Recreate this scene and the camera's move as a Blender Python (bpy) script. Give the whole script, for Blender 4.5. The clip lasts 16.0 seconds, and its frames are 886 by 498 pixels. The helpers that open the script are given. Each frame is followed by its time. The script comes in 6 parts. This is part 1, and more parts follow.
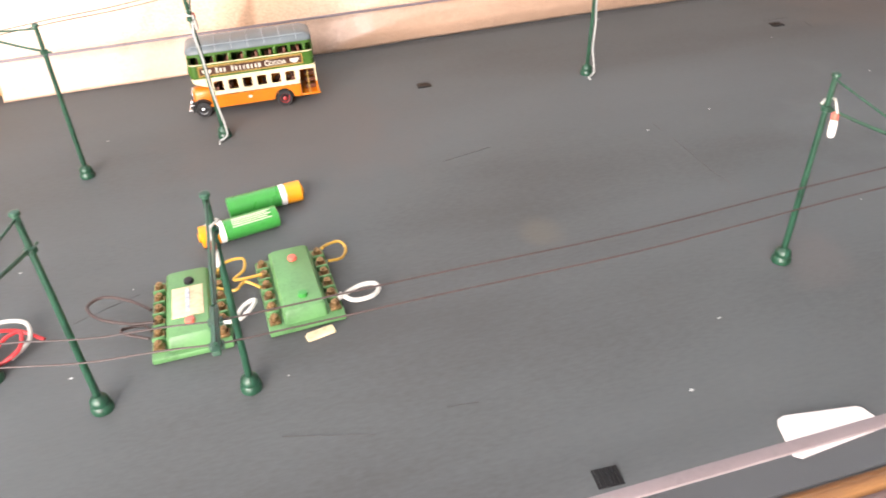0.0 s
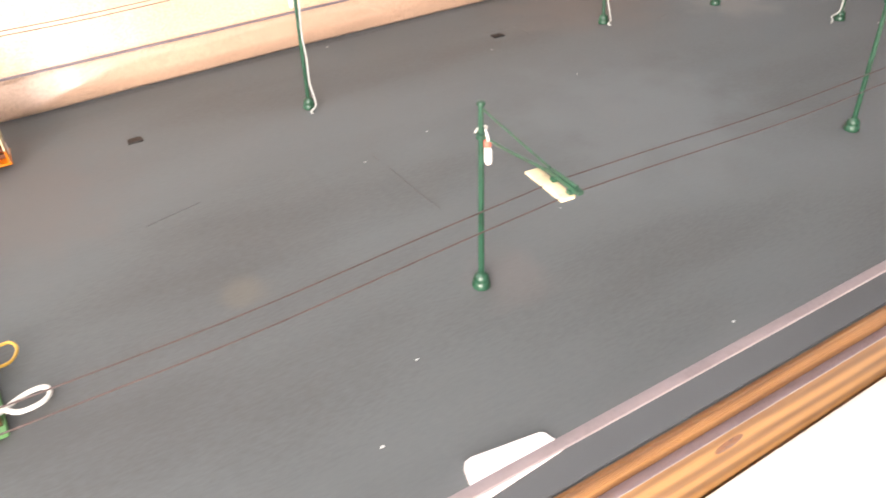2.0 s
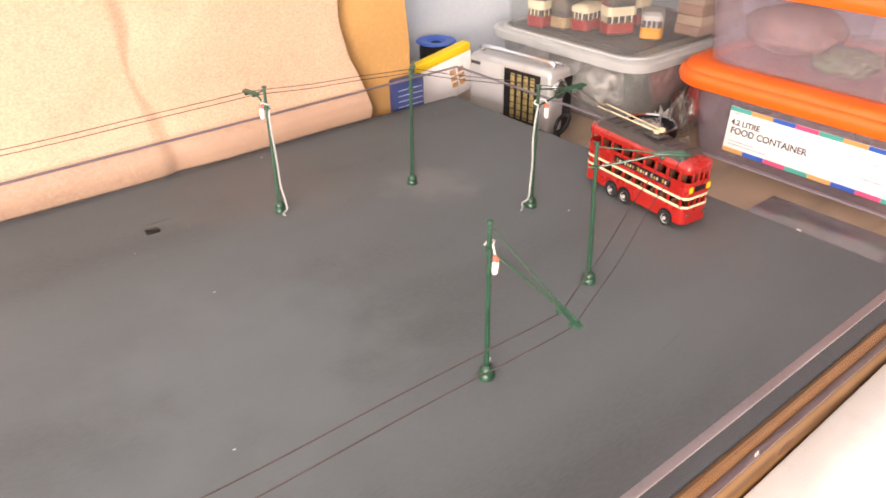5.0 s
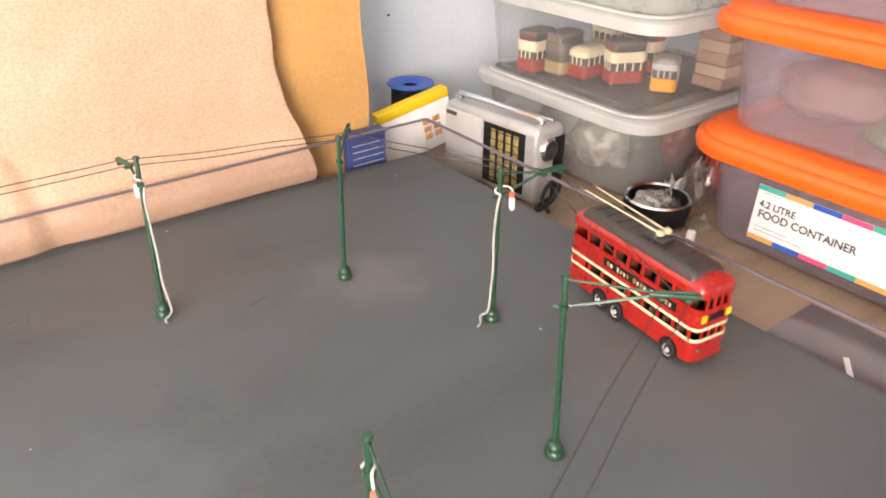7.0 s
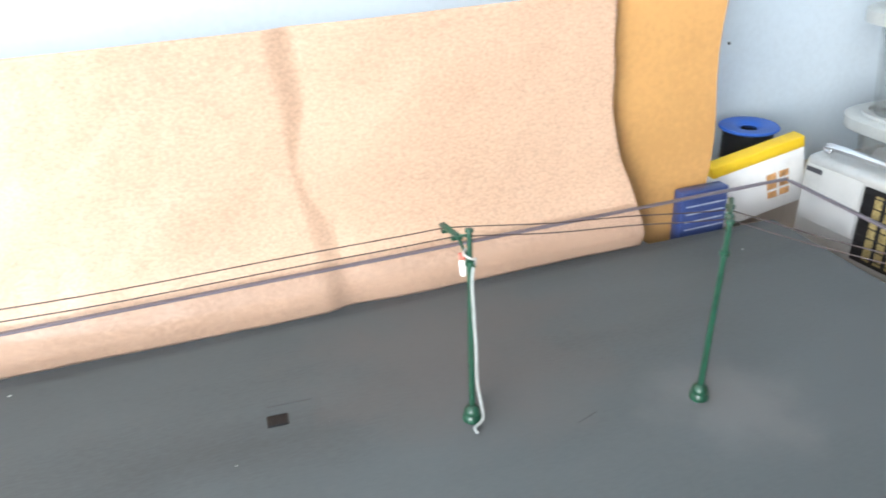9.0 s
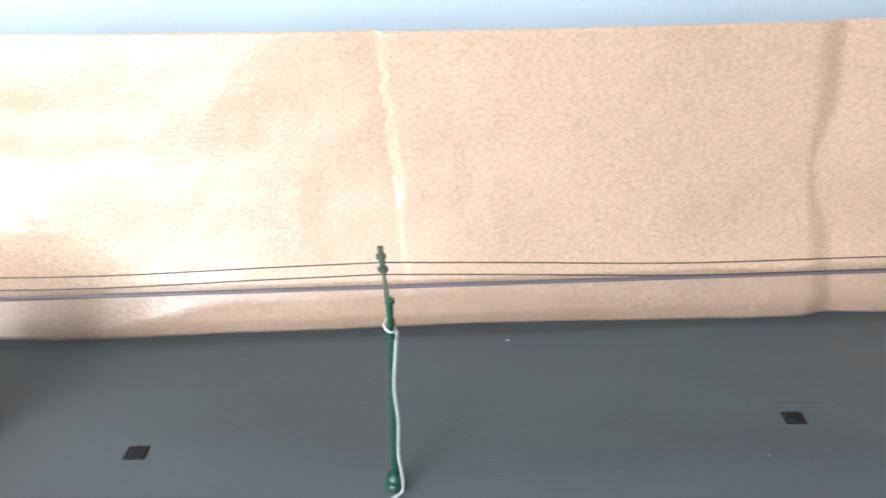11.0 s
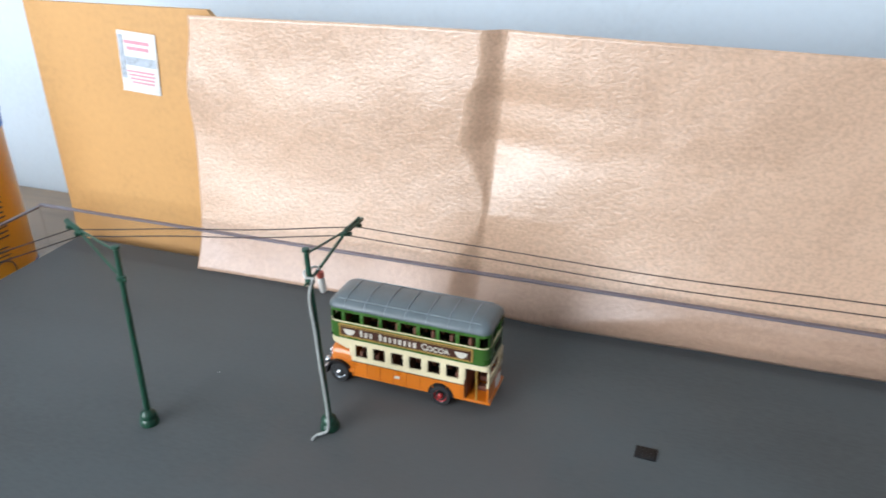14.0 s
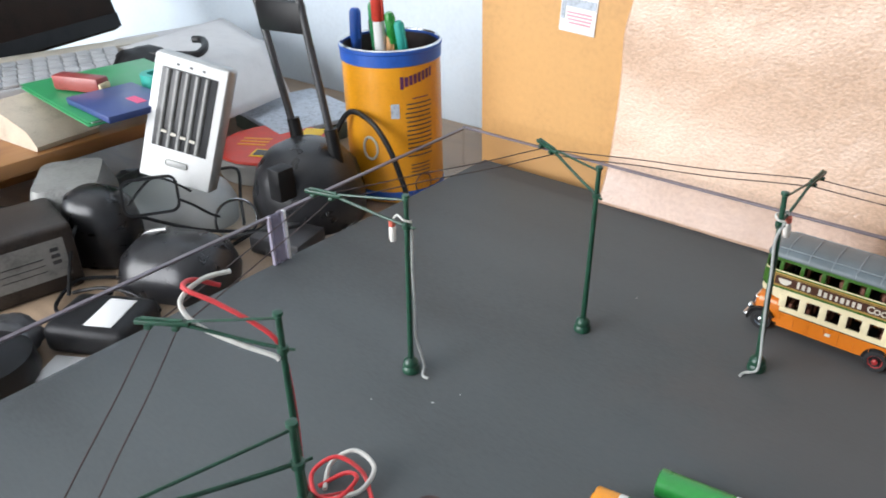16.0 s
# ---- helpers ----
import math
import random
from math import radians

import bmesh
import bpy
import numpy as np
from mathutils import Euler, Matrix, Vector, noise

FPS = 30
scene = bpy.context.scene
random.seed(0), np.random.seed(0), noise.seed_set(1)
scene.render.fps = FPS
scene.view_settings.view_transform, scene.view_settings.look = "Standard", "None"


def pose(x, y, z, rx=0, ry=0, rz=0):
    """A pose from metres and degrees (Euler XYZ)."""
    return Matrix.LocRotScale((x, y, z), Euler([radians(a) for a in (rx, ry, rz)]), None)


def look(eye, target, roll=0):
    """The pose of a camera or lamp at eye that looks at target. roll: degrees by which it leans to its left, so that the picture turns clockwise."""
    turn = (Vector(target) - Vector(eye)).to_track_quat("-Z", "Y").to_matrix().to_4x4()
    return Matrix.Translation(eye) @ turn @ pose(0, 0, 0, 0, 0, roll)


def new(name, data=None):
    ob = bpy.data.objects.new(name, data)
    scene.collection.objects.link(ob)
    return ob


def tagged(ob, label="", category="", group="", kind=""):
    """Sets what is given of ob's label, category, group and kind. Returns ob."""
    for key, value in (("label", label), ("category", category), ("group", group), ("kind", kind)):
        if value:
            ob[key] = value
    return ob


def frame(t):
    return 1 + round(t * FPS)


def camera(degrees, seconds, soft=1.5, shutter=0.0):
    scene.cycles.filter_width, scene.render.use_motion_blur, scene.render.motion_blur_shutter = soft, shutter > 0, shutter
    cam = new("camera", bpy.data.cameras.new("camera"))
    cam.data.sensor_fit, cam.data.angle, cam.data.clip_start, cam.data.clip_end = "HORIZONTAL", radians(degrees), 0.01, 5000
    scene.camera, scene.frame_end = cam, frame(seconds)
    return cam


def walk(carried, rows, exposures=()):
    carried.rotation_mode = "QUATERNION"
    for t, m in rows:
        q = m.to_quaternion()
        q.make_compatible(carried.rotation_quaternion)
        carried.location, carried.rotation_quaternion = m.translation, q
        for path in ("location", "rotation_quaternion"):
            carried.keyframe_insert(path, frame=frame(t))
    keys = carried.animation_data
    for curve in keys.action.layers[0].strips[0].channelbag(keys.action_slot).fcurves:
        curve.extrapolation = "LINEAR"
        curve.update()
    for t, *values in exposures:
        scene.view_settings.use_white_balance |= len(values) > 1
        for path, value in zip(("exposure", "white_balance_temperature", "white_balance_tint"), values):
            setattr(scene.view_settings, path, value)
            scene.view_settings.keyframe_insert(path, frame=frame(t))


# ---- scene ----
cam = camera(61.4, 16.0, 1.7, 0.3)
PATH = [
    (0, (-0.276, -0.567, 0.264), (0.109, 1.008, -0.907), -3.5),
    (0.5, (-0.262, -0.57, 0.26), (0.251, 0.956, -0.926), -3.9),
    (1, (-0.246, -0.571, 0.262), (0.382, 0.921, -0.913), -3.7),
    (1.5, (-0.221, -0.571, 0.266), (0.476, 0.893, -0.905), -4.0),
    (2, (-0.184, -0.571, 0.267), (0.577, 0.86, -0.904), -4.2),
    (2.5, (-0.147, -0.574, 0.281), (0.697, 0.839, -0.856), -3.5),
    (3, (-0.114, -0.574, 0.299), (0.802, 0.834, -0.788), -2.7),
    (3.5, (-0.077, -0.57, 0.308), (0.892, 0.815, -0.762), -1.9),
    (4, (-0.03, -0.563, 0.312), (0.98, 0.801, -0.747), -1.3),
    (4.5, (0.018, -0.561, 0.312), (1.083, 0.782, -0.719), -1.0),
    (7, (0.216, -0.456, 0.291), (1.271, 0.935, -0.686), 0.5),
    (7.5, (0.245, -0.399, 0.289), (1.177, 1.103, -0.648), -0.7),
    (8, (0.255, -0.351, 0.276), (1.043, 1.224, -0.673), -1.6),
    (8.5, (0.239, -0.326, 0.274), (0.908, 1.318, -0.65), -2.5),
    (9, (0.212, -0.305, 0.277), (0.746, 1.38, -0.659), -2.8),
    (9.5, (0.149, -0.291, 0.275), (0.538, 1.438, -0.651), -1.3),
    (9.7, (0.126, -0.289, 0.278), (0.464, 1.453, -0.645), -0.9),
    (11.8, (-0.027, -0.275, 0.279), (-0.182, 1.486, -0.657), -2.2),
    (12, (-0.039, -0.278, 0.28), (-0.241, 1.483, -0.645), -2.2),
    (12.5, (-0.065, -0.28, 0.281), (-0.368, 1.468, -0.642), -1.5),
    (13, (-0.092, -0.285, 0.285), (-0.529, 1.44, -0.627), -1.6),
    (13.5, (-0.116, -0.284, 0.284), (-0.629, 1.418, -0.632), -1.3),
    (14, (-0.141, -0.303, 0.278), (-0.723, 1.393, -0.61), -0.2),
    (14.5, (-0.169, -0.316, 0.282), (-0.968, 1.253, -0.666), -1.8),
    (15, (-0.191, -0.345, 0.278), (-1.118, 1.135, -0.697), -1.9),
    (15.5, (-0.214, -0.372, 0.28), (-1.274, 1.021, -0.688), -1.5),
    (16, (-0.219, -0.388, 0.278), (-1.37, 0.928, -0.693), -1.5),
]
EXPOSURES = [(0, 0.92, 7650, 22), (1.5, 1.17, 7800, 21), (3.0, 1.36, 8200, 24), (4.6, 1.22, 8400, 28), (7.0, 1.1, 8250, 24), (8.0, 1.17, 7100, 13), (9.5, 1.05, 6350, 8), (12.0, 0.28, 6000, 5), (13.5, 0.0, 6050, 7), (14.5, -0.24, 6400, 11), (16, -0.12, 6600, 12)]
walk(cam, [(t, look(eye, target, roll)) for t, eye, target, roll in PATH], EXPOSURES)

# ---- light ----
world = bpy.data.worlds.new("world")
scene.world = world
world.use_nodes = True
wn = world.node_tree.nodes
sky = wn.new("ShaderNodeTexSky")
sky.sky_type = "NISHITA"
sky.sun_disc = False
sky.sun_elevation, sky.sun_rotation = radians(22.5), radians(247)
world.node_tree.links.new(sky.outputs[0], wn["Background"].inputs[0])
wn["Background"].inputs[1].default_value = 0.1

WINDOW = (-1.25, -1.4, 0.52)          # middle of the window opening in the front wall
WIN_W, WIN_H = 1.5, 1.1
lamp = bpy.data.lights.new("window_light", "AREA")
lamp.shape, lamp.size, lamp.size_y = "RECTANGLE", WIN_W - 0.1, WIN_H - 0.1
lamp.energy, lamp.color = 56.0, (0.93, 0.97, 1.0)
window_light = new("window_light", lamp)
window_light.matrix_world = look(WINDOW, (WINDOW[0] + 0.25, 0.2, 0.25))

sun = bpy.data.lights.new("sun", "SUN")
sun.energy, sun.angle, sun.color = 5.0, radians(0.5), (1.0, 0.94, 0.85)
sun_ob = new("sun", sun)
sun_ob.matrix_world = look((-3, -4, 4), (-3 + 1.60, -4 + 0.69, 4 - 0.721))

# ---- materials ----
def mat(name, col, rough=0.5, metal=0.0, var=0.12, scale=40.0, bump=0.1, bscale=400.0, col2=None, spec=0.5, coat=0.0,
        stretch=(1, 1, 1), fine=0.5, depth=0.0004):
    """Two scales of mottling, roughness variation and fine relief over a base colour."""
    m = bpy.data.materials.new(name)
    m.use_nodes = True
    n, l = m.node_tree.nodes, m.node_tree.links
    b = n["Principled BSDF"]
    tc = n.new("ShaderNodeTexCoord")
    mp = n.new("ShaderNodeMapping")
    mp.inputs["Scale"].default_value = stretch
    l.new(tc.outputs["Object"], mp.inputs[0])
    big, small = n.new("ShaderNodeTexNoise"), n.new("ShaderNodeTexNoise")
    big.inputs["Scale"].default_value, big.inputs["Detail"].default_value = scale, 5
    small.inputs["Scale"].default_value, small.inputs["Detail"].default_value = bscale, 3
    l.new(mp.outputs[0], big.inputs[0])
    l.new(mp.outputs[0], small.inputs[0])
    mixf = n.new("ShaderNodeMath")
    mixf.operation = "MULTIPLY_ADD"
    l.new(small.outputs[0], mixf.inputs[0])
    mixf.inputs[1].default_value = fine
    l.new(big.outputs[0], mixf.inputs[2])
    ramp = n.new("ShaderNodeValToRGB")
    c2 = col2 or tuple(c * (1 - 2.2 * var) for c in col)
    hi = tuple(min(1, c * (1 + var)) for c in col)
    ramp.color_ramp.elements[0].position, ramp.color_ramp.elements[1].position = 0.34, 0.62
    ramp.color_ramp.elements[0].color, ramp.color_ramp.elements[1].color = (*c2, 1), (*hi, 1)
    mid = ramp.color_ramp.elements.new(0.48)
    mid.color = (*col, 1)
    part_of = n.new("ShaderNodeMath")
    part_of.operation = "DIVIDE"
    part_of.inputs[1].default_value = 1 + fine
    l.new(mixf.outputs[0], part_of.inputs[0])
    l.new(part_of.outputs[0], ramp.inputs[0])
    l.new(ramp.outputs[0], b.inputs["Base Color"])
    mr = n.new("ShaderNodeMapRange")
    mr.inputs["To Min"].default_value, mr.inputs["To Max"].default_value = max(0.03, rough - 0.12), min(1, rough + 0.12)
    l.new(big.outputs[0], mr.inputs[0])
    l.new(mr.outputs[0], b.inputs["Roughness"])
    b.inputs["Metallic"].default_value = metal
    b.inputs["Specular IOR Level"].default_value = spec
    b.inputs["Coat Weight"].default_value = coat
    if bump:
        bp = n.new("ShaderNodeBump")
        bp.inputs["Strength"].default_value, bp.inputs["Distance"].default_value = bump, depth
        l.new(small.outputs[0], bp.inputs["Height"])
        l.new(bp.outputs[0], b.inputs["Normal"])
    return m


def clear(name, col, rough=0.03, ior=1.3, haze=0.0, milk=(0.8, 0.8, 0.8), spread=0.12, graze=0.55):
    """Clear or cloudy plastic and glass, thin enough not to bend what lies behind."""
    m = bpy.data.materials.new(name)
    m.use_nodes = True
    n, l = m.node_tree.nodes, m.node_tree.links
    n.remove(n["Principled BSDF"])
    out = n["Material Output"]
    tr, gl, df, tl = n.new("ShaderNodeBsdfTransparent"), n.new("ShaderNodeBsdfGlossy"), n.new("ShaderNodeBsdfDiffuse"), n.new("ShaderNodeBsdfTranslucent")
    tr.inputs[0].default_value = (*col, 1)
    df.inputs[0].default_value = tl.inputs[0].default_value = (*milk, 1)
    tc, nz, mr = n.new("ShaderNodeTexCoord"), n.new("ShaderNodeTexNoise"), n.new("ShaderNodeMapRange")
    nz.inputs["Scale"].default_value, nz.inputs["Detail"].default_value = 45, 4
    mr.inputs["To Min"].default_value, mr.inputs["To Max"].default_value = rough, rough + spread
    l.new(tc.outputs["Object"], nz.inputs[0])
    l.new(nz.outputs[0], mr.inputs[0])
    l.new(mr.outputs[0], gl.inputs["Roughness"])
    both, cloud, gloss = n.new("ShaderNodeMixShader"), n.new("ShaderNodeMixShader"), n.new("ShaderNodeMixShader")
    l.new(df.outputs[0], both.inputs[1])
    l.new(tl.outputs[0], both.inputs[2])
    hz = n.new("ShaderNodeMapRange")
    hz.inputs["To Min"].default_value, hz.inputs["To Max"].default_value = haze * 0.6, haze * 1.4
    l.new(nz.outputs[0], hz.inputs[0])
    l.new(hz.outputs[0], cloud.inputs[0])
    l.new(tr.outputs[0], cloud.inputs[1])
    l.new(both.outputs[0], cloud.inputs[2])
    lw, pw, am = n.new("ShaderNodeLayerWeight"), n.new("ShaderNodeMath"), n.new("ShaderNodeMath")
    pw.operation, am.operation = "POWER", "MULTIPLY_ADD"
    pw.inputs[1].default_value = 4.5
    am.inputs[1].default_value, am.inputs[2].default_value = graze, ((ior - 1) / (ior + 1)) ** 2
    lw.inputs[0].default_value = 0.5
    l.new(lw.outputs["Facing"], pw.inputs[0])
    l.new(pw.outputs[0], am.inputs[0])
    l.new(am.outputs[0], gloss.inputs[0])
    l.new(cloud.outputs[0], gloss.inputs[1])
    l.new(gl.outputs[0], gloss.inputs[2])
    l.new(gloss.outputs[0], out.inputs[0])
    return m


def wood(name, light, dark, rough=0.35, grain=(2.0, 26, 26), bands="Y"):
    """Pine with long grain and growth bands along x."""
    m = bpy.data.materials.new(name)
    m.use_nodes = True
    n, l = m.node_tree.nodes, m.node_tree.links
    b = n["Principled BSDF"]
    tc, mp = n.new("ShaderNodeTexCoord"), n.new("ShaderNodeMapping")
    mp.inputs["Scale"].default_value = grain
    l.new(tc.outputs["Object"], mp.inputs[0])
    nz, wv, fine = n.new("ShaderNodeTexNoise"), n.new("ShaderNodeTexWave"), n.new("ShaderNodeTexNoise")
    nz.inputs["Scale"].default_value, nz.inputs["Detail"].default_value = 3, 6
    wv.inputs["Scale"].default_value, wv.inputs["Distortion"].default_value, wv.inputs["Detail"].default_value = 1.6, 7, 3
    wv.bands_direction = bands
    fine.inputs["Scale"].default_value, fine.inputs["Detail"].default_value = 22, 4
    for t in (nz, wv, fine):
        l.new(mp.outputs[0], t.inputs[0])
    ad = n.new("ShaderNodeMix")
    ad.inputs[0].default_value = 0.45
    l.new(wv.outputs["Fac"], ad.inputs[2])
    l.new(nz.outputs[0], ad.inputs[3])
    ad2 = n.new("ShaderNodeMix")
    ad2.inputs[0].default_value = 0.3
    l.new(ad.outputs[0], ad2.inputs[2])
    l.new(fine.outputs[0], ad2.inputs[3])
    rp = n.new("ShaderNodeValToRGB")
    rp.color_ramp.elements[0].position, rp.color_ramp.elements[1].position = 0.25, 0.65
    rp.color_ramp.elements[0].color, rp.color_ramp.elements[1].color = (*dark, 1), (*light, 1)
    l.new(ad2.outputs[0], rp.inputs[0])
    l.new(rp.outputs[0], b.inputs["Base Color"])
    b.inputs["Roughness"].default_value = rough
    bp = n.new("ShaderNodeBump")
    bp.inputs["Strength"].default_value, bp.inputs["Distance"].default_value = 0.15, 0.0005
    l.new(fine.outputs[0], bp.inputs["Height"])
    l.new(bp.outputs[0], b.inputs["Normal"])
    return m


BOARD = mat("board_paint", (0.090, 0.0985, 0.1015), 0.62, var=0.14, scale=8, bump=0.05, bscale=600, stretch=(0.3, 1, 1), fine=0.22, spec=0.2, col2=(0.070, 0.0725, 0.073))


def tone_patch(m, x, y, r, col, most):
    """A soft-edged patch of another tone in the board's paint, at its place on the board."""
    n, l = m.node_tree.nodes, m.node_tree.links
    b = n["Principled BSDF"]
    was = b.inputs["Base Color"].links[0].from_socket
    tc, nz, ad, ds = n.new("ShaderNodeTexCoord"), n.new("ShaderNodeTexNoise"), n.new("ShaderNodeVectorMath"), n.new("ShaderNodeVectorMath")
    nz.inputs["Scale"].default_value, nz.inputs["Detail"].default_value = 26, 4
    l.new(tc.outputs["Object"], nz.inputs[0])
    ad.operation, ds.operation = "MULTIPLY_ADD", "DISTANCE"
    l.new(nz.outputs["Color"], ad.inputs[0])
    ad.inputs[1].default_value = (r * 1.3, r * 0.9, 0)
    l.new(tc.outputs["Object"], ad.inputs[2])
    l.new(ad.outputs[0], ds.inputs[0])
    ds.inputs[1].default_value = (x + r * 0.65, y + r * 0.45, 0)
    mr, mx = n.new("ShaderNodeMapRange"), n.new("ShaderNodeMix")
    mr.interpolation_type = "SMOOTHSTEP"
    mr.inputs["From Min"].default_value, mr.inputs["From Max"].default_value = r * 0.25, r
    mr.inputs["To Min"].default_value, mr.inputs["To Max"].default_value = most, 0.0
    l.new(ds.outputs["Value"], mr.inputs[0])
    mx.data_type = "RGBA"
    l.new(mr.outputs[0], mx.inputs[0])
    l.new(was, mx.inputs[6])
    mx.inputs[7].default_value = (*col, 1)
    l.new(mx.outputs[2], b.inputs["Base Color"])


# three small rubs and stains, then four wide patches of brownish and bluish tone
for row in ((0.46, -0.045, 0.055, (0.17, 0.165, 0.16), 0.5), (0.01, -0.29, 0.035, (0.145, 0.123, 0.118), 0.3), (-0.125, -0.215, 0.02, (0.16, 0.13, 0.09), 0.25),
            (0.2, -0.18, 0.14, (0.122, 0.136, 0.140), 0.6), (-0.25, -0.02, 0.13, (0.114, 0.102, 0.098), 0.6), (0.33, 0.06, 0.12, (0.118, 0.106, 0.102), 0.6), (0.56, -0.25, 0.1, (0.128, 0.114, 0.11), 0.5)):
    tone_patch(BOARD, *row)

KRAFT = mat("kraft_paper", (0.565, 0.368, 0.250), 0.38, var=0.16, scale=10, bump=0.5, bscale=500, col2=(0.474, 0.304, 0.202), fine=2.0, depth=0.0007, stretch=(0.75, 1, 1), spec=0.9)
CARD = mat("cardboard", (0.60, 0.325, 0.115), 0.6, var=0.06, scale=8, bump=0.15, bscale=200)
PINE = wood("pine", (0.31, 0.155, 0.052), (0.125, 0.055, 0.018), rough=0.5, grain=(1.2, 16, 13), bands="Z")
DESK = mat("desk_top", (0.33, 0.235, 0.16), 0.45, var=0.15, scale=12, bump=0.1, stretch=(1, 6, 1))
WALL = mat("wall_paint", (0.62, 0.695, 0.765), 0.75, var=0.03, scale=6, bump=0.2, bscale=180)
WHITE = mat("white_paint", (0.78, 0.78, 0.77), 0.7, var=0.03, scale=5, bump=0.1)
CARPET = mat("pale_carpet", (0.74, 0.71, 0.66), 0.9, var=0.08, scale=20, bump=0.6, bscale=300)
PGREEN = mat("pole_green", (0.008, 0.055, 0.030), 0.4, var=0.25, scale=150, bump=0.2, bscale=1500, coat=0.2)
WIREWHITE = mat("white_insulation", (0.56, 0.55, 0.51), 0.45, var=0.1, scale=90, bump=0)
FEEDWIRE = mat("grey_white_insulation", (0.36, 0.37, 0.355), 0.5, var=0.15, scale=90, bump=0)
WIRERED = mat("red_insulation", (0.55, 0.035, 0.04), 0.4, var=0.1, scale=90, bump=0)
WIREBROWN = mat("copper_wire", (0.046, 0.027, 0.025), 0.55, metal=0.0, var=0.15, scale=60, bump=0)
WIREYEL = mat("yellow_insulation", (0.52, 0.30, 0.05), 0.45, var=0.1, bump=0)
BULB = mat("lamp_glass", (0.85, 0.80, 0.74), 0.15, var=0.05, bump=0, coat=0.5)
SLEEVE = mat("red_sleeve", (0.6, 0.13, 0.09), 0.4, var=0.1, bump=0)
CREAMPLATE = mat("cream_plate", (0.62, 0.50, 0.32), 0.55, var=0.15, scale=120, bump=0.1)
ACRYLIC = clear("acrylic", (0.955, 0.955, 0.965), 0.03, 1.25, 0.0)
ACRYLIC_DULL = clear("dull_acrylic", (0.945, 0.935, 0.945), 0.02, 1.0, 0.0, spread=0.004, graze=0.0)
STRIPEDGE = mat("strip_edge", (0.40, 0.36, 0.45), 0.3, var=0.1, scale=60, bump=0.1)
ACEDGE = mat("acrylic_edge", (0.195, 0.155, 0.160), 0.35, var=0.08, scale=30, bump=0.1)
BGREEN = mat("bus_green", (0.040, 0.115, 0.016), 0.28, var=0.06, scale=60, bump=0.03, coat=0.4)
BCREAM = mat("bus_cream", (0.72, 0.62, 0.40), 0.3, var=0.04, scale=60, bump=0.03, coat=0.3)
BORANGE = mat("bus_orange", (0.58, 0.155, 0.008), 0.3, var=0.05, scale=60, bump=0.03, coat=0.4)
BROOF = mat("roof_grey", (0.115, 0.140, 0.152), 0.38, var=0.06, scale=70, bump=0.1, bscale=900)
BRED = mat("bus_red", (0.34, 0.014, 0.010), 0.28, var=0.07, scale=60, bump=0.03, coat=0.4)
BLACK = mat("black_plastic", (0.011, 0.011, 0.012), 0.42, var=0.2, scale=60, bump=0.1, bscale=600, spec=0.25)
DARKROOF = mat("dark_brown_roof", (0.045, 0.035, 0.032), 0.4, var=0.15, scale=70, bump=0.1)
RUBBER = mat("tyre_rubber", (0.014, 0.014, 0.015), 0.7, var=0.2, scale=90, bump=0.1)
CHROME = mat("chrome", (0.72, 0.73, 0.75), 0.18, metal=1.0, var=0.08, bump=0)
SEAT = mat("seat_brown", (0.12, 0.038, 0.018), 0.6, var=0.15, scale=90, bump=0.1)
ADBROWN = mat("advert_brown", (0.055, 0.018, 0.009), 0.4, var=0.12, scale=120, bump=0)
GOLD = mat("gold_line", (0.36, 0.22, 0.05), 0.4, var=0.08, bump=0)
LETTER = mat("letter_white", (0.58, 0.54, 0.46), 0.45, var=0.05, bump=0)
WHEELRED = mat("wheel_red", (0.38, 0.025, 0.025), 0.35, var=0.1, bump=0)
BOXGREEN = mat("terminal_green", (0.085, 0.23, 0.085), 0.42, var=0.12, scale=60, bump=0.15, bscale=500)
BRASS = mat("old_brass", (0.27, 0.16, 0.075), 0.4, metal=0.7, var=0.25, scale=200, bump=0.1)
BATGREEN = mat("battery_green", (0.022, 0.25, 0.045), 0.3, var=0.06, bump=0, coat=0.3)
BATORANGE = mat("battery_orange", (0.78, 0.29, 0.015), 0.3, var=0.06, bump=0, coat=0.3)
PAPERW = mat("white_paper", (0.78, 0.77, 0.75), 0.75, var=0.04, scale=60, bump=0.1)
SLIPCARD = mat("slip_card", (0.68, 0.645, 0.62), 0.7, var=0.05, scale=60, bump=0.1)
GREYLID = mat("grey_lid", (0.43, 0.44, 0.43), 0.45, var=0.04, scale=30, bump=0.05)
TUBCLEAR = clear("clear_plastic", (0.95, 0.96, 0.96), 0.08, 1.3, 0.08, (0.88, 0.88, 0.87))
TUBMILK = clear("cloudy_plastic", (0.95, 0.96, 0.96), 0.12, 1.3, 0.28, (0.90, 0.90, 0.89))
TUBVIOLET = clear("violet_plastic", (0.90, 0.865, 0.905), 0.12, 1.3, 0.20, (0.72, 0.66, 0.71))
ORANGELID = mat("orange_lid", (0.80, 0.118, 0.014), 0.38, var=0.04, scale=30, bump=0.05)
SILVER = mat("silver_plastic", (0.48, 0.48, 0.47), 0.32, metal=0.45, var=0.06, scale=50, bump=0.05)
BLUE = mat("blue_plastic", (0.02, 0.10, 0.44), 0.4, var=0.08, scale=50, bump=0.05)
YELLOW = mat("yellow_card", (0.80, 0.52, 0.02), 0.5, var=0.05, scale=40, bump=0.05)
BISCUIT = mat("biscuit_print", (0.52, 0.27, 0.11), 0.5, var=0.3, scale=150, bump=0)
